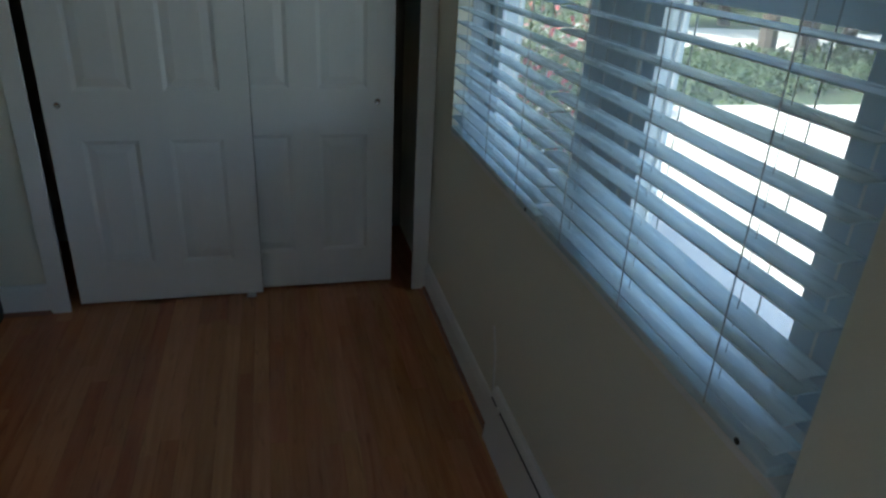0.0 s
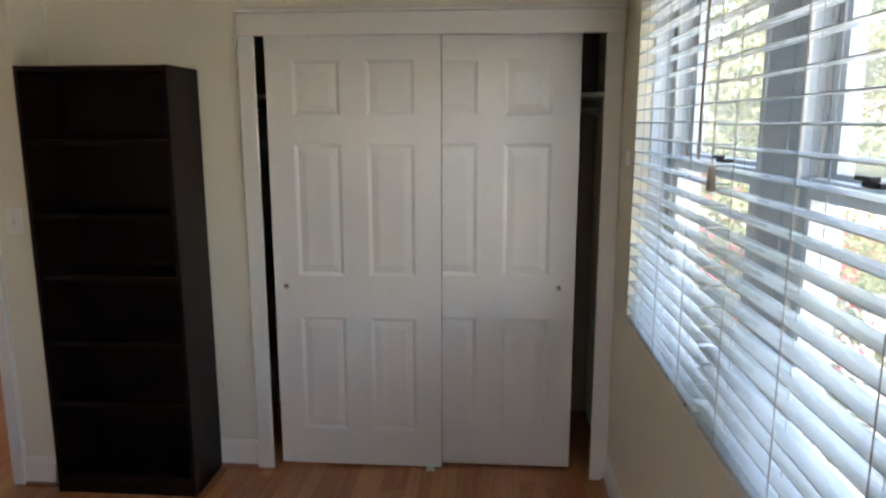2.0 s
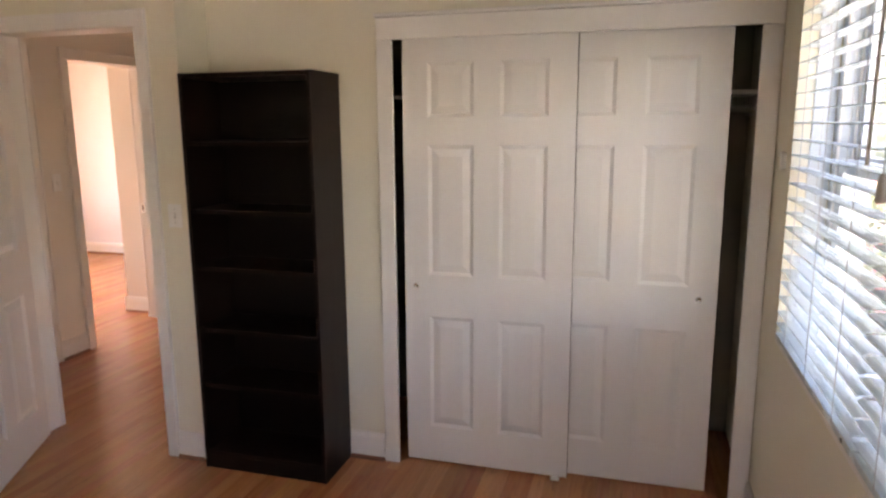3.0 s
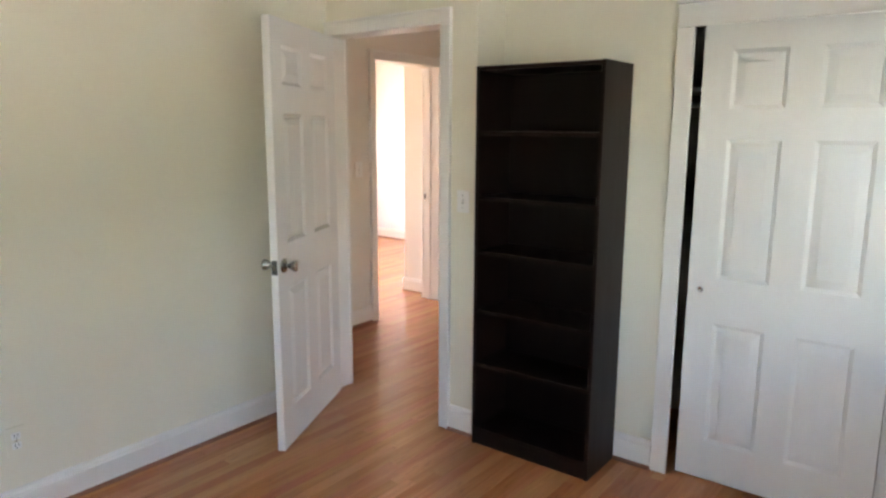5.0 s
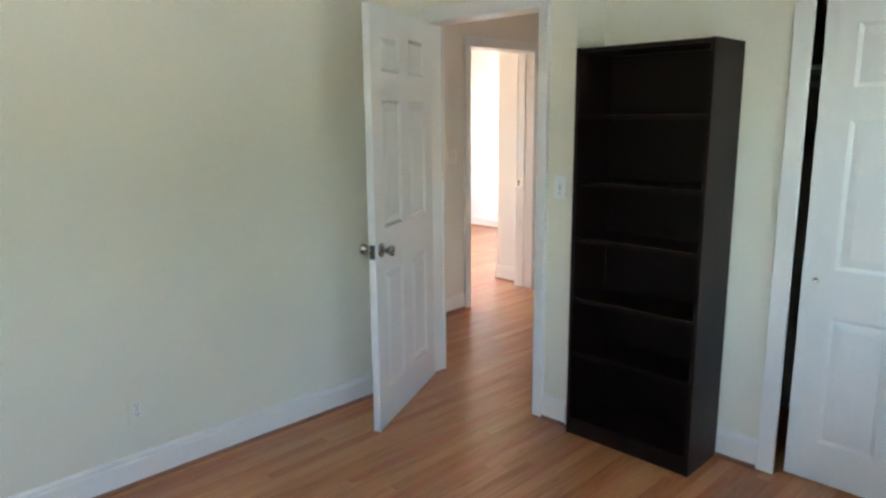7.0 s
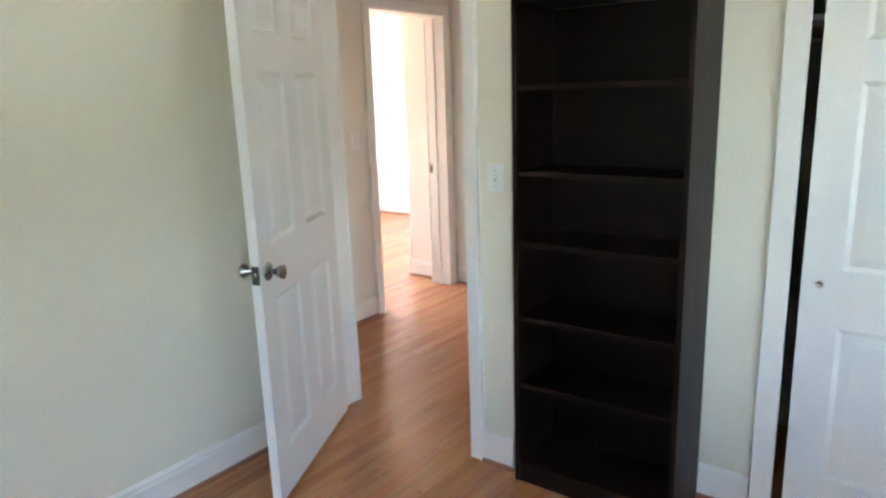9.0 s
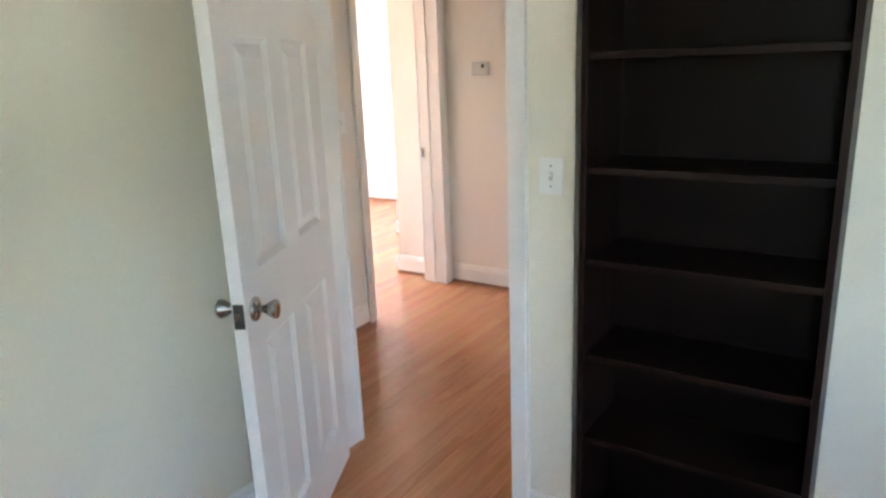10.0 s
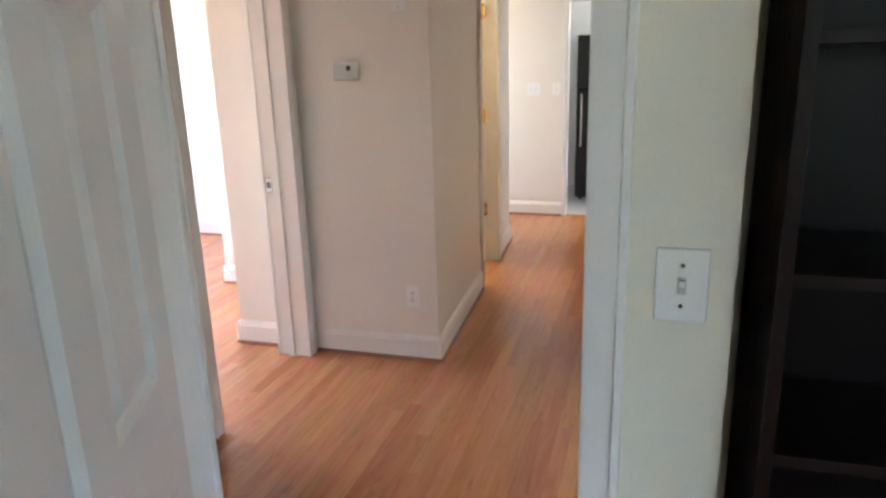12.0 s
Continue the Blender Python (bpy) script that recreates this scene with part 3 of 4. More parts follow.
for z in (0.40, 1.11, 1.85):
    hg = part("hinge", tube(bmesh.new(), (-0.035, -0.027, z - 0.05), (-0.035, -0.027, z + 0.05), 0.008), BRASS, bath_door, "brass butt hinge")
    for q in (-0.052, 0.052):
        part("hinge_tip", lathe(bmesh.new(), [(0.007, -0.004), (0.009, 0.0), (0.006, 0.005)], pose(-0.035, -0.027, z + q), 10), BRASS, hg)
    part("hinge_leaf", boxes((-0.058, 0.0, -0.031, -0.027, z - 0.045, z + 0.045)), BRASS, hg)


# ---- closet inside ----
shelf = thing("closet_shelf", pose(0, 0, 0), "white painted shelf inside the dark closet", "shelf")
part("board", box(bmesh.new(), XQ + 0.15, XE - 0.002, 3.83, 4.249, 1.725, 1.745, bevel=0.001), TRIM, shelf)
part("cleat", boxes((XE - 0.02, XE - 0.0015, 3.80, 4.249, 1.635, 1.7245)), TRIM, shelf)
rod = thing("closet_rod", pose(0, 0, 0), "metal clothes rod under the closet shelf", "clothes rod")
part("rod", tube(bmesh.new(), (XQ + 0.15, 3.92, 1.665), (XE - 0.02, 3.92, 1.665), 0.016, 14), CHROME, rod, smooth=False)


# ---- bookcase ----
def bookcase():
    w, d, h, t = 0.629, 0.282, 1.832, 0.018
    root = thing("bookcase", pose(-0.832, 3.204, 0), "tall empty espresso-brown laminate bookcase with five shelves", "bookcase")
    part("side_panel", box(bmesh.new(), 0, t, 0, d, 0, h, bevel=0.001), ESPRESSO, root)
    part("side_panel", box(bmesh.new(), w - t, w, 0, d, 0, h, bevel=0.001), ESPRESSO, root)
    part("top_panel", box(bmesh.new(), t + 0.0005, w - t - 0.0005, 0.0, d - 0.006, h - 0.022, h - 0.002, bevel=0.001), ESPRESSO, root)
    part("plinth", box(bmesh.new(), t + 0.0005, w - t - 0.0005, 0.004, 0.02, 0, 0.066, bevel=0.001), ESPRESSO, root)
    part("bottom_shelf", box(bmesh.new(), t + 0.0005, w - t - 0.0005, 0.004, d - 0.0102, 0.067, 0.085, bevel=0.001), ESPRESSO, root)
    for z in (0.42, 0.69, 0.98, 1.24, 1.54):
        s = part("shelf", box(bmesh.new(), t + 0.001, w - t - 0.001, 0.012, d - 0.0102, z - 0.018, z, bevel=0.001), ESPRESSO, root)
        for x in (t + 0.004, w - t - 0.004):
            for y in (0.05, 0.23):
                part("shelf_pin", tube(bmesh.new(), (x - 0.004, y, z - 0.022), (x + 0.004, y, z - 0.022), 0.003, 8), NICKEL, s)
    for x0, x1, dy in ((t, w / 2 + 0.03, 0.0), (w / 2 + 0.01, w - t, -0.0036)):
        part("back_panel", boxes((x0 + 0.0003, x1 - 0.0003, d - 0.0055 + dy, d - 0.002 + dy, 0.05, h - 0.023)), ESPRESSO_BACK, root)
    for k in range(20):
        z = 0.2 + 0.08 * k
        if all(abs(z - q) > 0.03 for q in (0.42, 0.69, 0.98, 1.24, 1.54)):
            part("pin_hole", tube(bmesh.new(), (w - t - 0.0008, 0.05, z), (w - t + 0.0002, 0.05, z), 0.0028, 8), DARKSLOT, root)


bookcase()


# ---- window ----
XG = XE + 0.12   # inner face of the frames
window = tagged(new("window_1"), "wide double window of two white sash units", "window", kind="structure")
YM0, YM1 = 2.14, 2.275
part("sill", box(bmesh.new(), XE - 0.004, XE + 0.239, WY0 + 0.001, WY1 - 0.001, WZ0 + 0.0005, WZ0 + 0.018, bevel=0.004), TRIM, window, "white painted window sill")
part("mullion", box(bmesh.new(), XG, XE + 0.238, YM0, YM1, WZ0 + 0.0185, WZ1 - 0.0005, bevel=0.003), VINYL, window, "grey-white centre mullion")
part("head_frame", boxes((XG, XE + 0.238, WY0 + 0.10, YM0 - 0.0005, WZ1 - 0.04, WZ1 - 0.0005), (XG, XE + 0.238, YM1 + 0.0005, WY1 - 0.001, WZ1 - 0.04, WZ1 - 0.0005)), VINYL, window)
part("jamb_liner", box(bmesh.new(), XE + 0.055, XG - 0.001, WY1 - 0.010, WY1 - 0.0005, WZ0 + 0.0185, WZ1 - 0.0005, bevel=0.001), VINYL, window)
part("side_frame", box(bmesh.new(), XG, XE + 0.238, WY0 + 0.0005, WY0 + 0.0995, WZ0 + 0.0185, WZ1 - 0.0005, bevel=0.002), VINYL, window)
for y0, y1 in ((WY0 + 0.10, YM0 - 0.0005), (YM1 + 0.0005, WY1 - 0.001)):
    for a, b in ((y0, y0 + 0.045), (y1 - 0.045, y1)):
        fr = part("window_frame", boxes((XG + 0.004, XE + 0.236, a, b, WZ0 + 0.0185, WZ1 - 0.041)), VINYL, window)
        q = b if a == y0 else a - 0.008
        for x in (XG + 0.006, XG + 0.052, XG + 0.095):
            part("track_rib", boxes((x, x + 0.007, q, q + 0.008, WZ0 + 0.019, WZ1 - 0.042)), TRIM, fr)

    def sash(nm, x, z0, z1, label):
        s = part(nm, boxes((x, x + 0.034, y0 + 0.054, y0 + 0.108, z0, z1), (x, x + 0.034, y1 - 0.108, y1 - 0.054, z0, z1), (x, x + 0.034, y0 + 0.108, y1 - 0.108, z0, z0 + 0.05), (x, x + 0.034, y0 + 0.108, y1 - 0.108, z1 - 0.042, z1)), VINYL, window, label)
        g = part("pane", boxes((x + 0.015, x + 0.018, y0 + 0.1085, y1 - 0.1085, z0 + 0.0505, z1 - 0.0425)), GLASS, s, "clear window glass")
        g.visible_shadow = False
        return s
    low = sash("lower_sash", XG + 0.014, WZ0 + 0.019, 1.488, "white lower sash")
    sash("upper_sash", XG + 0.06, 1.448, WZ1 - 0.042, "white upper sash")
    yc = 1.82 if y0 < 2 else 2.65
    lk = part("sash_lock", box(bmesh.new(), XG + 0.018, XG + 0.048, yc - 0.032, yc + 0.032, 1.4885, 1.499, bevel=0.003), DARKMETAL, low, "dark bronze sash lock")
    part("lock_lever", box(bmesh.new(), XG + 0.01, XG + 0.03, yc - 0.012, yc + 0.045, 1.4995, 1.509, bevel=0.003), DARKMETAL, lk)


# ---- blinds ----
def blind(y0, y1, z, wand_y, tassel_y, label, sag=-1):
    root = thing("window_blind", pose(XE + 0.02, 0, 0), label, "window blind", "pair of slatted blinds")
    part("headrail", box(bmesh.new(), -0.028, 0.028, y0, y1, WZ1 - 0.055, WZ1 - 0.002, bevel=0.002), SLAT, root)
    part("bottom_rail", box(bmesh.new(), -0.026, 0.026, y0, y1, 0.851, 0.871, bevel=0.004), SLAT, root)
    part("rail_plug", tube(bmesh.new(), (-0.0275, y0 + 0.07, 0.861), (-0.0255, y0 + 0.07, 0.861), 0.006, 10), DARKSLOT, root)
    bm = bmesh.new()
    n = 6
    top = [(-0.0255 + 0.051 * k / n, 0.0018 + 0.0022 * math.sin(math.pi * k / n)) for k in range(n + 1)]
    loop = top + [(x, z - 0.0028) for x, z in top[::-1]]
    rings = [[bm.verts.new((x, y, z)) for x, z in loop] for y in (y0, y1)]
    for k in range(len(loop)):
        bm.faces.new((rings[0][k], rings[0][(k + 1) % len(loop)], rings[1][(k + 1) % len(loop)], rings[1][k]))
    bm.faces.new(rings[0][::-1])
    bm.faces.new(rings[1])
    me = mesh_of("slat", bm, SLAT)
    rng = random.Random(int(y0 * 100))
    k = -1
    while z < WZ1 - 0.07:
        k += 1
        s = new("slat", me)
        s.parent = root
        s.matrix_basis = pose(rng.uniform(-0.001, 0.001), 0, z, rng.uniform(-0.08, 0.08), -2 + rng.uniform(-1.0, 1.0), 0)
        if k == sag:  # one end has slipped off its cord
            s.matrix_basis = pose(0, 0, z - 0.06, 1.6, -2, 0)
        z += 0.05
    for y in (y0 + 0.16, (y0 + y1) / 2, y1 - 0.16):
        for x in (-0.0275, 0.0275):
            part("ladder_cord", tube(bmesh.new(), (x, y, 0.865), (x, y, WZ1 - 0.05), 0.0013, 6), CORD, root)
        part("lift_cord", tube(bmesh.new(), (0.0, y + 0.012, 0.872), (0.0, y + 0.012, WZ1 - 0.05), 0.0008, 5), CORD, root)
    if wand_y:
        wd = part("tilt_wand", tube(bmesh.new(), (-0.04, wand_y, 1.515), (-0.036, wand_y, WZ1 - 0.06), 0.0042, 8), WAND, root, "brown tilt wand")
        part("wand_hook", tube(bmesh.new(), (-0.036, wand_y, WZ1 - 0.062), (-0.024, wand_y, WZ1 - 0.03), 0.0022, 6), NICKEL, wd)
    if tassel_y:
        for dy in (0.0, 0.012):
            part("pull_cord", tube(bmesh.new(), (-0.038, tassel_y + dy / 2, 1.49), (-0.034, tassel_y + dy, WZ1 - 0.055), 0.0009, 5), CORD, root)
        part("tassel", lathe(bmesh.new(), [(0.004, 0.03), (0.008, 0.022), (0.011, -0.026), (0.0095, -0.03)][::-1], pose(-0.038, tassel_y + 0.003, 1.475)), WAND, root, "turned wooden cord tassel", smooth=True)
    return root


blind(2.262, WY1 - 0.012, 0.902, 2.31, 0, "white two-inch slatted blind, lowered with slats level")
blind(1.305, 2.25, 0.897, 1.385, 2.20, "white slatted blind with wooden cord tassel and one sagging slat", sag=3)
cleat = thing("cord_cleat", pose(XE, 3.275, 1.473), "small white cord cleat on the wall beside the window", "cleat")
part("cleat_base", box(bmesh.new(), -0.008, 0.0, -0.009, 0.009, -0.028, 0.028, bevel=0.002), PLASTIC, cleat)
part("cleat_horn", box(bmesh.new(), -0.02, -0.008, -0.006, 0.006, -0.032, 0.032, bevel=0.003), PLASTIC, cleat)


# ---- plates and fittings ----
def wall_plate(name, m, label, category, kind_of, w=0.072, h=0.116, plate=PLASTIC):
    """Wall plate facing -y in its own frame."""
    root = thing(name, m, label, category)
    part("plate", box(bmesh.new(), -w / 2, w / 2, -0.006, -0.0003, -h / 2, h / 2, bevel=0.0022), plate, root)
    if kind_of == "outlet":
        for z in (-0.02, 0.02):
            f = part("socket", box(bmesh.new(), -0.0165, 0.0165, -0.0082, -0.0062, z - 0.014, z + 0.014, bevel=0.002), PLASTIC, root)
            for x in (-0.0065, 0.0065):
                part("slot", boxes((x - 0.0014, x + 0.0014, -0.0086, -0.0083, z - 0.002, z + 0.008)), DARKSLOT, f)
            part("slot", tube(bmesh.new(), (0, -0.0086, z - 0.008), (0, -0.0083, z - 0.008), 0.0024, 8), DARKSLOT, f)
        part("screw", tube(bmesh.new(), (0, -0.0072, 0), (0, -0.0062, 0), 0.003, 10), NICKEL, root)
    elif kind_of == "switch":
        n = max(1, round(w / 0.072)) if w > 0.1 else 1
        for k in range(n):
            x = (k - (n - 1) / 2) * 0.046
            s = part("toggle_surround", box(bmesh.new(), x - 0.006, x + 0.006, -0.0075, -0.0061, -0.0125, 0.0125, bevel=0.0005), PLATEBEIGE, root)
            part("toggle", boxes((x - 0.0042, x + 0.0042, -0.0165, -0.0076, 0.0005, 0.010), bevel=0.001), PLASTIC, s)
            for z in (-0.03, 0.03):
                part("screw", tube(bmesh.new(), (x, -0.0072, z), (x, -0.0062, z), 0.003, 10), NICKEL, root)
    else:
        part("screw", tube(bmesh.new(), (0, -0.0072, -0.042), (0, -0.0062, -0.042), 0.003, 10), NICKEL, root)
        part("jack", box(bmesh.new(), -0.008, 0.008, -0.0075, -0.0062, -0.008, 0.008, bevel=0.0005), PLATEBEIGE, root)
    return root


wall_plate("wall_outlet", pose(XW, 1.55, 0.33, 0, 0, 90), "white duplex outlet in a cream painted plate on the bedroom wall", "outlet", "outlet", plate=BEDWALL)
wall_plate("wall_outlet", pose(-2.131, YT, 0.35), "white duplex outlet low on the hall wall", "outlet", "outlet")
wall_plate("light_switch", pose(-0.943, YD, 1.201), "white toggle light switch beside the bedroom doorway", "light switch", "switch", w=0.072, h=0.108)
wall_plate("light_switch", pose(XH, 4.35, 1.232, 0, 0, 90), "white toggle light switch on the hall wall", "light switch", "switch")
wall_plate("light_switch", pose(-2.10, YF, 1.24), "white double switch plate on the far wall", "light switch", "switch", w=0.118)
wall_plate("light_switch", pose(-1.88, YF, 1.24), "white single switch plate on the far wall", "light switch", "switch")
wall_plate("phone_jack", pose(-2.145, YT, 1.81), "white wall plate with a small jack above the thermostat", "wall plate", "jack")

thermo = thing("thermostat", pose(-2.425, YT, 1.487), "beige-white rectangular thermostat on the hall wall", "thermostat")
part("housing", box(bmesh.new(), -0.062, 0.062, -0.03, -0.0005, -0.044, 0.044, bevel=0.008), PLATEBEIGE, thermo)
part("display", box(bmesh.new(), 0.012, 0.034, -0.0312, -0.0301, 0.002, 0.026, bevel=0.0004), LCD, thermo, "small dark display")

reg = thing("baseboard_register", pose(XE, 2.17, 0.0), "white metal baseboard heat register under the window", "floor register")
bm = bmesh.new()
prof = [(0.0, 0.002), (-0.040, 0.002), (-0.038, 0.03), (-0.020, 0.19), (-0.012, 0.205), (0.0, 0.205)]
ra = [[bm.verts.new((x - 0.0005, y, z)) for x, z in prof] for y in (-0.245, 0.245)]
for k in range(len(prof)):
    bm.faces.new((ra[0][k], ra[0][(k + 1) % len(prof)], ra[1][(k + 1) % len(prof)], ra[1][k]))
bm.faces.new(ra[0][::-1])
bm.faces.new(ra[1])
part("housing", bm, TRIM, reg)
part("damper_slot", boxes((-0.0012, 0.0012, -0.236, 0.236, -0.003, 0.003)), DARKSLOT, reg, m=pose(-0.0232, 0, 0.172, 0, 6.5, 0))
part("damper_lever", box(bmesh.new(), -0.008, 0.0, -0.01, 0.01, -0.012, 0.012, bevel=0.002), TRIM, reg, m=pose(-0.0245, 0.16, 0.172, 0, 6.5, 0))
cable = thing("cable", pose(XE - 0.004, 2.455, 0), "thin white cable running up the wall beside the register", "cable")
part("cord", tube(tube(bmesh.new(), (-0.0, 0.0, 0.14), (-0.002, 0.005, 0.30), 0.0032, 8), (-0.002, 0.005, 0.30), (-0.0, 0.045, 0.385), 0.0032, 8), PLASTIC, cable)


# ---- kitchen ----
fridge = thing("refrigerator", pose(-1.765, 9.8, 0.002), "black refrigerator standing just inside the kitchen", "refrigerator")
part("cabinet", box(bmesh.new(), 0.0, 0.72, 0.05, 0.75, 0.03, 1.75, bevel=0.008), BLACKGOODS, fridge)
part("freezer_door", box(bmesh.new(), 0.002, 0.718, -0.02, 0.048, 1.2, 1.745, bevel=0.01), BLACKGOODS, fridge)
part("fridge_door", box(bmesh.new(), 0.002, 0.718, -0.02, 0.048, 0.06, 1.19, bevel=0.01), BLACKGOODS, fridge)
part("handle", tube(bmesh.new(), (0.06, -0.05, 0.6), (0.06, -0.05, 1.15), 0.012), NICKEL, fridge)
for x in (0.05, 0.67):
    part("foot", tube(bmesh.new(), (x, 0.12, 0.0), (x, 0.12, 0.03), 0.02), BLACKGOODS, fridge)


# ---- outside ----
GZ = -0.62
def ground_sheet():
    bm = bmesh.new()
    rng = random.Random(3)
    xs = [-90, -30, -8, 1.9, 2.6, 3.5, 5, 7, 10, 14, 20, 30, 50, 120, 400]
    ys = [-300, -80, -30, -12, -6, -2, 0, 1, 2, 3, 4, 6, 9, 13, 20, 32, 60, 120, 400]
    g = [[bm.verts.new((x, y, GZ + (rng.uniform(-0.03, 0.03) if x > 3 else 0) + max(0, x - 25) * 0.02)) for y in ys] for x in xs]
    for i in range(len(xs) - 1):
        for j in range(len(ys) - 1):
            bm.faces.new((g[i][j], g[i + 1][j], g[i + 1][j + 1], g[i][j + 1]))
    return bm


structure("ground", ground_sheet(), GRASS, "lawn of short grass reaching into the woods", "ground")


def drive():
    bm = bmesh.new()
    rng = random.Random(8)
    prev = None
    for k in range(33):
        y = -14 + k * 0.735
        a = bm.verts.new((2.7 + 0.25 * math.sin(k * 0.9) + rng.uniform(-0.1, 0.1), y, GZ + 0.045))
        b = bm.verts.new((12.4 + 0.5 * math.sin(k * 0.45 + 1), y + rng.uniform(-0.25, 0.25), GZ + 0.05))
        if prev:
            bm.faces.new((prev[0], prev[1], b, a))
        prev = (a, b)
    return bm


structure("driveway", drive(), DRIVE, "sunlit pale gravel driveway beside the house", "driveway")


def lane():
    bm = bmesh.new()
    rng = random.Random(14)
    prev = None
    for k in range(44):
        x = -2 + k * 1.1
        a = bm.verts.new((x, 14.7 + 0.4 * math.sin(k * 0.7) + rng.uniform(-0.3, 0.3), GZ + 0.06 + max(0, x - 25) * 0.02))
        b = bm.verts.new((x, 18.6 + 0.5 * math.sin(k * 0.5 + 2) + rng.uniform(-0.3, 0.3), GZ + 0.06 + max(0, x - 25) * 0.02))
        if prev:
            bm.faces.new((prev[0], a, b, prev[1]))
        prev = (a, b)
    return bm


structure("lane", lane(), DRIVE, "sunlit pale gravel lane between the trees", "lane")


def leaves(bm, centre, radius, count, size, rng, squash=0.8):
    """A cloud of small bent leaves, thinner towards the outside."""
    for _ in range(count):
        while True:
            p = Vector((rng.uniform(-1, 1), rng.uniform(-1, 1), rng.uniform(-1, 1)))
            if p.length < 1:
                break
        p = Vector(centre) + Vector((p.x, p.y, p.z * squash)) * radius
        q = Euler((rng.uniform(-1.2, 1.2), rng.uniform(-1.2, 1.2), rng.uniform(0, 6.3))).to_matrix()
        s = size * rng.uniform(0.6, 1.4)
        c = [p + q @ Vector(v) * s for v in ((-0.5, 0, 0), (0, -0.32, 0.1), (0.6, 0, 0), (0, 0.32, 0.1))]
        bm.faces.new([bm.verts.new(v) for v in c])


def tree(x, y, height, girth, seed, mat, density=1500, leaf=0.17, label="tall broadleaf tree in full summer leaf"):
    rng = random.Random(seed)
    root = thing("tree", pose(x, y, GZ - 0.05), label, "tree", "trees beyond the driveway")
    bm = bmesh.new()
    tips = []
    p, r = Vector((0, 0, 0)), girth
    for k in range(6):
        q = p + Vector((rng.uniform(-0.25, 0.25), rng.uniform(-0.25, 0.25), height * 0.15))
        tube(bm, p, q, r, 9, r * 0.84)
        p, r = q, r * 0.84
        if k >= 1:
            for _ in range(2):
                a = rng.uniform(0, 6.28)
                ln = height * rng.uniform(0.16, 0.3) * (1.1 - k * 0.1)
                e = p + Vector((math.cos(a) * ln, math.sin(a) * ln, ln * rng.uniform(0.2, 0.6)))
                tube(bm, p, e, r * 0.45, 6, r * 0.15)
                tips.append(e)
    tips.append(p)
    part("trunk", bm, BARK, root)
    bm = bmesh.new()
    for e in tips:
        for _ in range(3):
            c = e + Vector((rng.gauss(0, 0.6), rng.gauss(0, 0.6), rng.gauss(0, 0.4)))
            leaves(bm, c, rng.uniform(0.7, 1.3) * height * 0.09, density // 8, leaf, rng)
    me = bpy.data.meshes.new("crown")
    bm.to_mesh(me)
    bm.free()
    me.materials.append(mat)
    c = new("crown", me)
    c.parent = root
    return root


rng = random.Random(21)
for k, (x, y, h, g) in enumerate([(15.5, 4.5, 7, 0.2), (14, 7.6, 8, 0.17), (13.2, 10.5, 7, 0.15), (16, 1.8, 8, 0.2), (10.7, 13.0, 7, 0.2), (11.9, 13.3, 7.5, 0.23), (13.4, 14.0, 7, 0.17), (17, 12.5, 8.5, 0.2), (9.5, 19, 7.5, 0.19), (14.5, 20, 8.5, 0.2), (19.5, 6.5, 8.5, 0.2), (7.2, 24, 8, 0.18), (20, 17, 9, 0.22), (22, 1.5, 8.5, 0.22), (12, 27, 9, 0.22), (24, 11, 9.5, 0.22), (18, 27, 9.5, 0.25), (5.5, 31, 9, 0.22)]):
    tree(x, y, h, g, 40 + k, LEAFLIGHT if k % 3 else LEAF)


def far_woods():
    bm = bmesh.new()
    r = random.Random(5)
    for k in range(620):
        a = r.uniform(-0.7, 1.75)
        d = r.uniform(28, 52)
        c = (d * math.cos(a) + 3, d * math.sin(a) + 2, GZ + r.uniform(0.6, 9))
        leaves(bm, c, r.uniform(1.4, 2.8), 70, 0.5, r)
    me = bpy.data.meshes.new("far_woods")
    bm.to_mesh(me)
    bm.free()
    me.materials.append(LEAFLIGHT)
    return tagged(new("far_woods", me), "bright green woods far behind the lawn", "woods", kind="stuff")


far_woods()


def ground_cover():
    """Low leaves past the end of the driveway, added for the dark shaded grass there."""
    bm = bmesh.new()
    r = random.Random(61)
    for _ in range(800):
        x = r.uniform(1.5, 24)
        y = 10.3 + 0.5 * math.sin(x * 0.6 + 1) + r.random() ** 1.2 * 3.2
        leaves(bm, (x, y, GZ + r.uniform(0.02, 0.18)), r.uniform(0.25, 0.55), 26, 0.13, r, 0.7)
    me = bpy.data.meshes.new("ground_cover")
    bm.to_mesh(me)
    bm.free()
    me.materials.append(LEAFSHADE)
    return tagged(new("ground_cover", me), "low green leaves standing in for shaded grass past the driveway", "undergrowth", kind="stuff")


ground_cover()


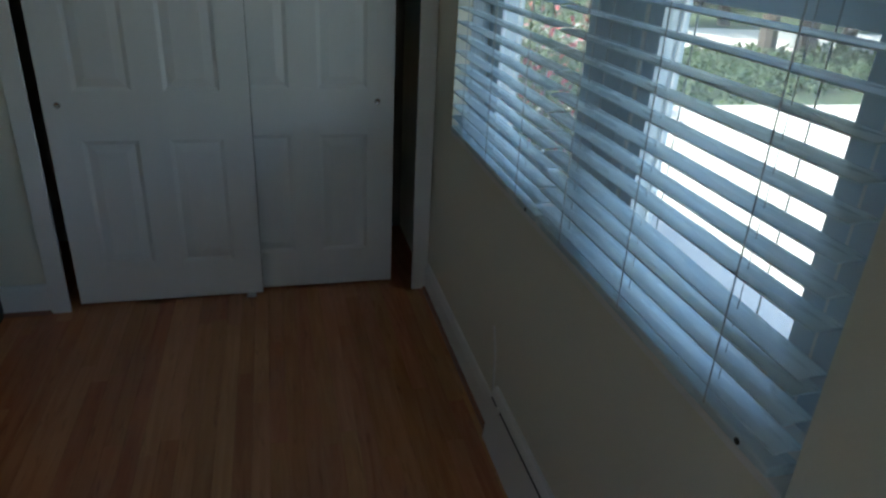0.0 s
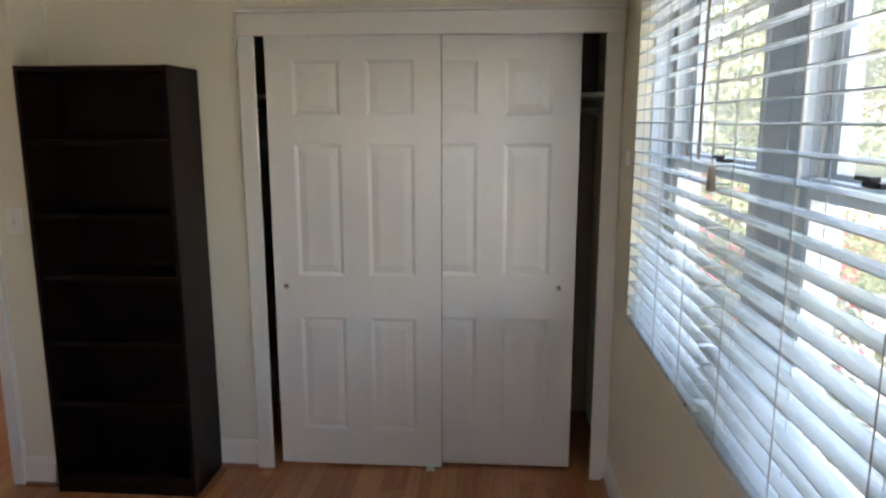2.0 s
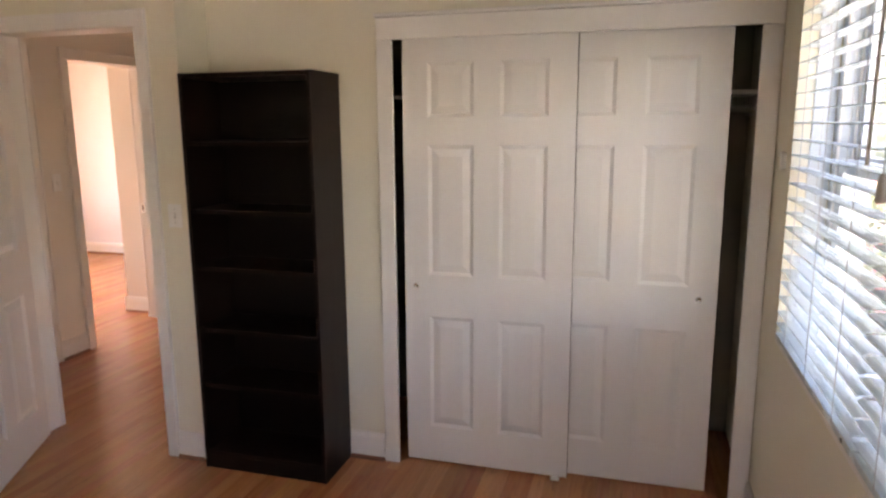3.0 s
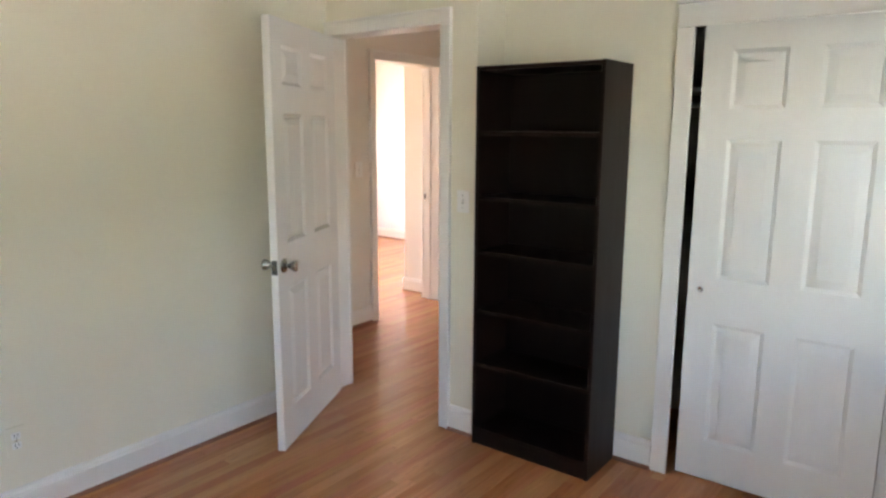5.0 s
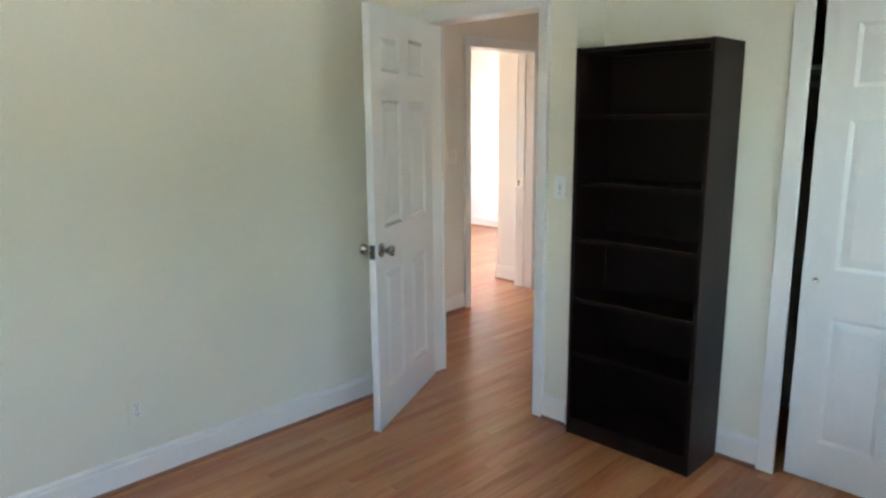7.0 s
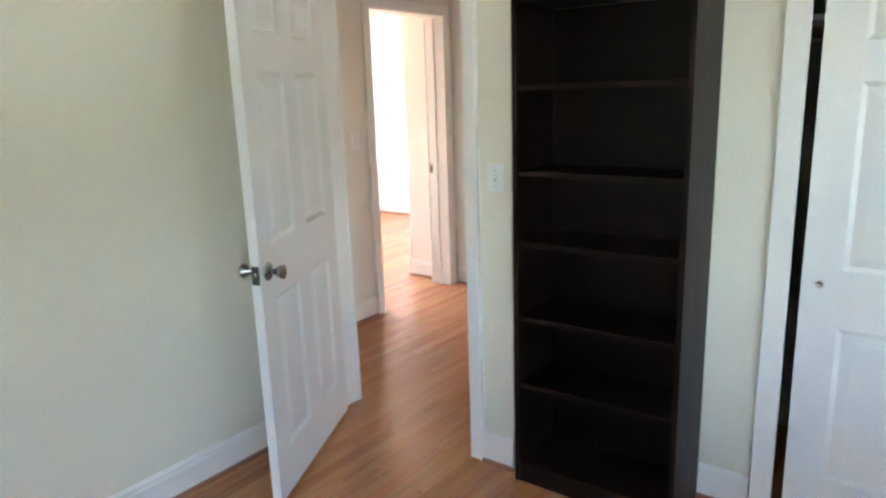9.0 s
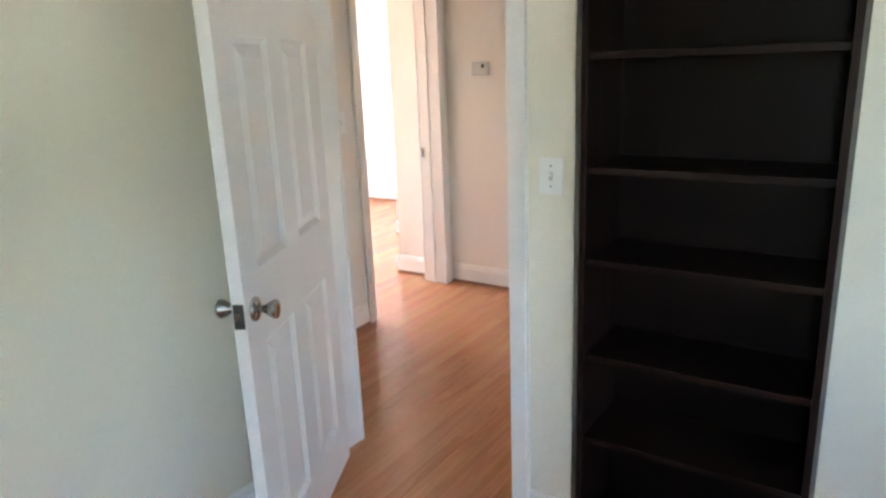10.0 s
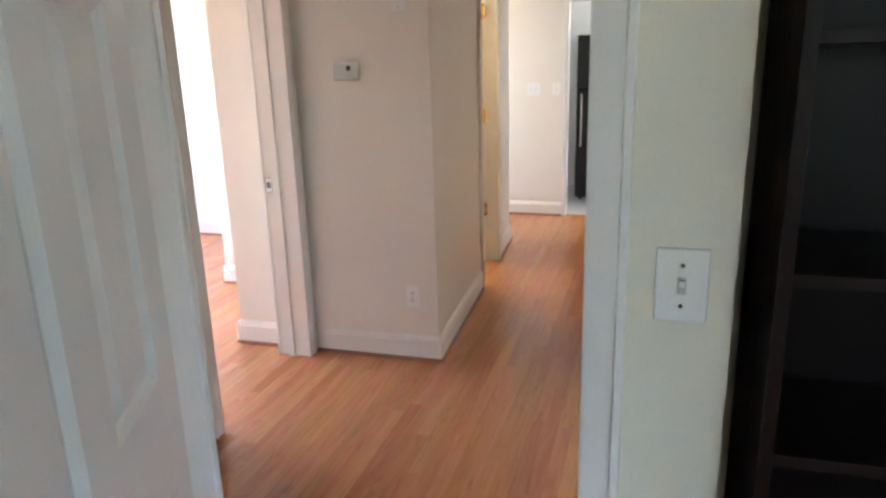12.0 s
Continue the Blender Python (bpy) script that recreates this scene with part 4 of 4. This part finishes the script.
def shrub(x, y, rad, seed, bloom, label):
    r = random.Random(seed)
    root = thing("shrub", pose(x, y, GZ - 0.03), label, "shrub", "shrubs by the house")
    bm = bmesh.new()
    for _ in range(9):
        a = r.uniform(0, 6.28)
        tube(bm, (0, 0, 0), (math.cos(a) * rad * 0.6, math.sin(a) * rad * 0.6, rad * r.uniform(0.8, 1.4)), 0.016, 5, 0.005)
    part("stems", bm, BARK, root)
    for nm, mat, n, s, sq in (("foliage", LEAF, 1500, 0.07, 0.9), ("blossom", FLOWER, bloom, 0.06, 0.95)):
        if n:
            bm = bmesh.new()
            for _ in range(14):
                a, e = r.uniform(0, 6.28), r.uniform(0.3, 1.5)
                c = (math.cos(a) * rad * 0.6, math.sin(a) * rad * 0.6, rad * e)
                leaves(bm, c, rad * 0.42, n // 14, s, r, sq)
            me = bpy.data.meshes.new(nm)
            bm.to_mesh(me)
            bm.free()
            me.materials.append(mat)
            o = new(nm, me)
            o.parent = root


shrub(2.45, 4.3, 0.62, 1, 260, "flowering shrub with pink-red blossom by the house")
shrub(2.85, 5.3, 0.85, 2, 420, "flowering shrub with pink-red blossom by the house")
shrub(3.2, 6.6, 0.92, 4, 300, "green shrub with scattered pink blossom")
shrub(5.3, 9.0, 0.85, 7, 380, "flowering shrub with pink-red blossom at the driveway end")
shrub(3.5, 8.1, 0.95, 5, 160, "leafy green shrub beside the driveway")
shrub(3.1, 9.8, 1.05, 3, 160, "leafy green shrub beside the driveway")
shrub(5.4, 12.2, 1.0, 6, 90, "leafy green shrub beside the driveway")


# ---- oak boards ----
BW = 0.0572
LENGTHS = (0.61, 0.84, 1.07, 1.3, 1.52)


def board_mesh(length):
    bm = bmesh.new()
    w, c = BW - 0.0003, 0.0005
    lo = [bm.verts.new(v) for v in ((0, 0, -0.018), (w, 0, -0.018), (w, length - 0.0006, -0.018), (0, length - 0.0006, -0.018))]
    mid = [bm.verts.new((v.co.x, v.co.y, -c)) for v in lo]
    hi = [bm.verts.new((c if v.co.x == 0 else w - c, c if v.co.y == 0 else length - 0.0006 - c, 0)) for v in lo]
    for a, b in ((lo, mid), (mid, hi)):
        for k in range(4):
            bm.faces.new((a[k], a[(k + 1) % 4], b[(k + 1) % 4], b[k]))
    bm.faces.new(hi)
    return mesh_of("board", bm, OAK)


def oak_floor():
    floor = tagged(new("floor"), "orange-brown varnished oak strip floor", "floor", kind="structure")
    meshes = {q: board_mesh(q) for q in LENGTHS}
    r = random.Random(77)
    verts, faces, made = [], [], 0
    x = -6.0
    while x < XE - 0.01:
        begin = YD + 0.06 if x < XW - 0.06 else YS
        end = 4.29 if x > XQ + 0.06 else YF + 0.05
        y = begin - r.uniform(0, 0.6)
        while y < end:
            q = r.choice(LENGTHS)
            w = BW - 0.0003
            near = -2.45 < x < 0.75 and 2.3 < y + q / 2 < 5.0
            if near and made < 300 and y > begin and y + q < end:
                b = new("board", meshes[q])
                b.parent = floor
                b.location = (x, y, r.uniform(-0.0002, 0.0002))
                made += 1
            else:
                a, e = max(y, begin), min(y + q, end) - 0.0006
                if e - a > 0.02:
                    n, c = len(verts), 0.0005
                    z = r.uniform(-0.0002, 0.0002)
                    for dx, yy, zz in ((0, a, -0.018), (w, a, -0.018), (w, e, -0.018), (0, e, -0.018), (0, a, z - c), (w, a, z - c), (w, e, z - c), (0, e, z - c), (c, a + c, z), (w - c, a + c, z), (w - c, e - c, z), (c, e - c, z)):
                        verts.append((x + dx, yy, zz))
                    for u, v in ((0, 4), (4, 8)):
                        for k in range(4):
                            faces.append((n + u + k, n + u + (k + 1) % 4, n + v + (k + 1) % 4, n + v + k))
                    faces.append((n + 8, n + 9, n + 10, n + 11))
            y += q
        x += BW
    me = bpy.data.meshes.new("far_boards")
    me.from_pydata(verts, [], faces)
    me.materials.append(OAKFAR)
    ob = tagged(new("far_boards", me), "oak strip boards", kind="stuff")
    ob.parent = floor


oak_floor()
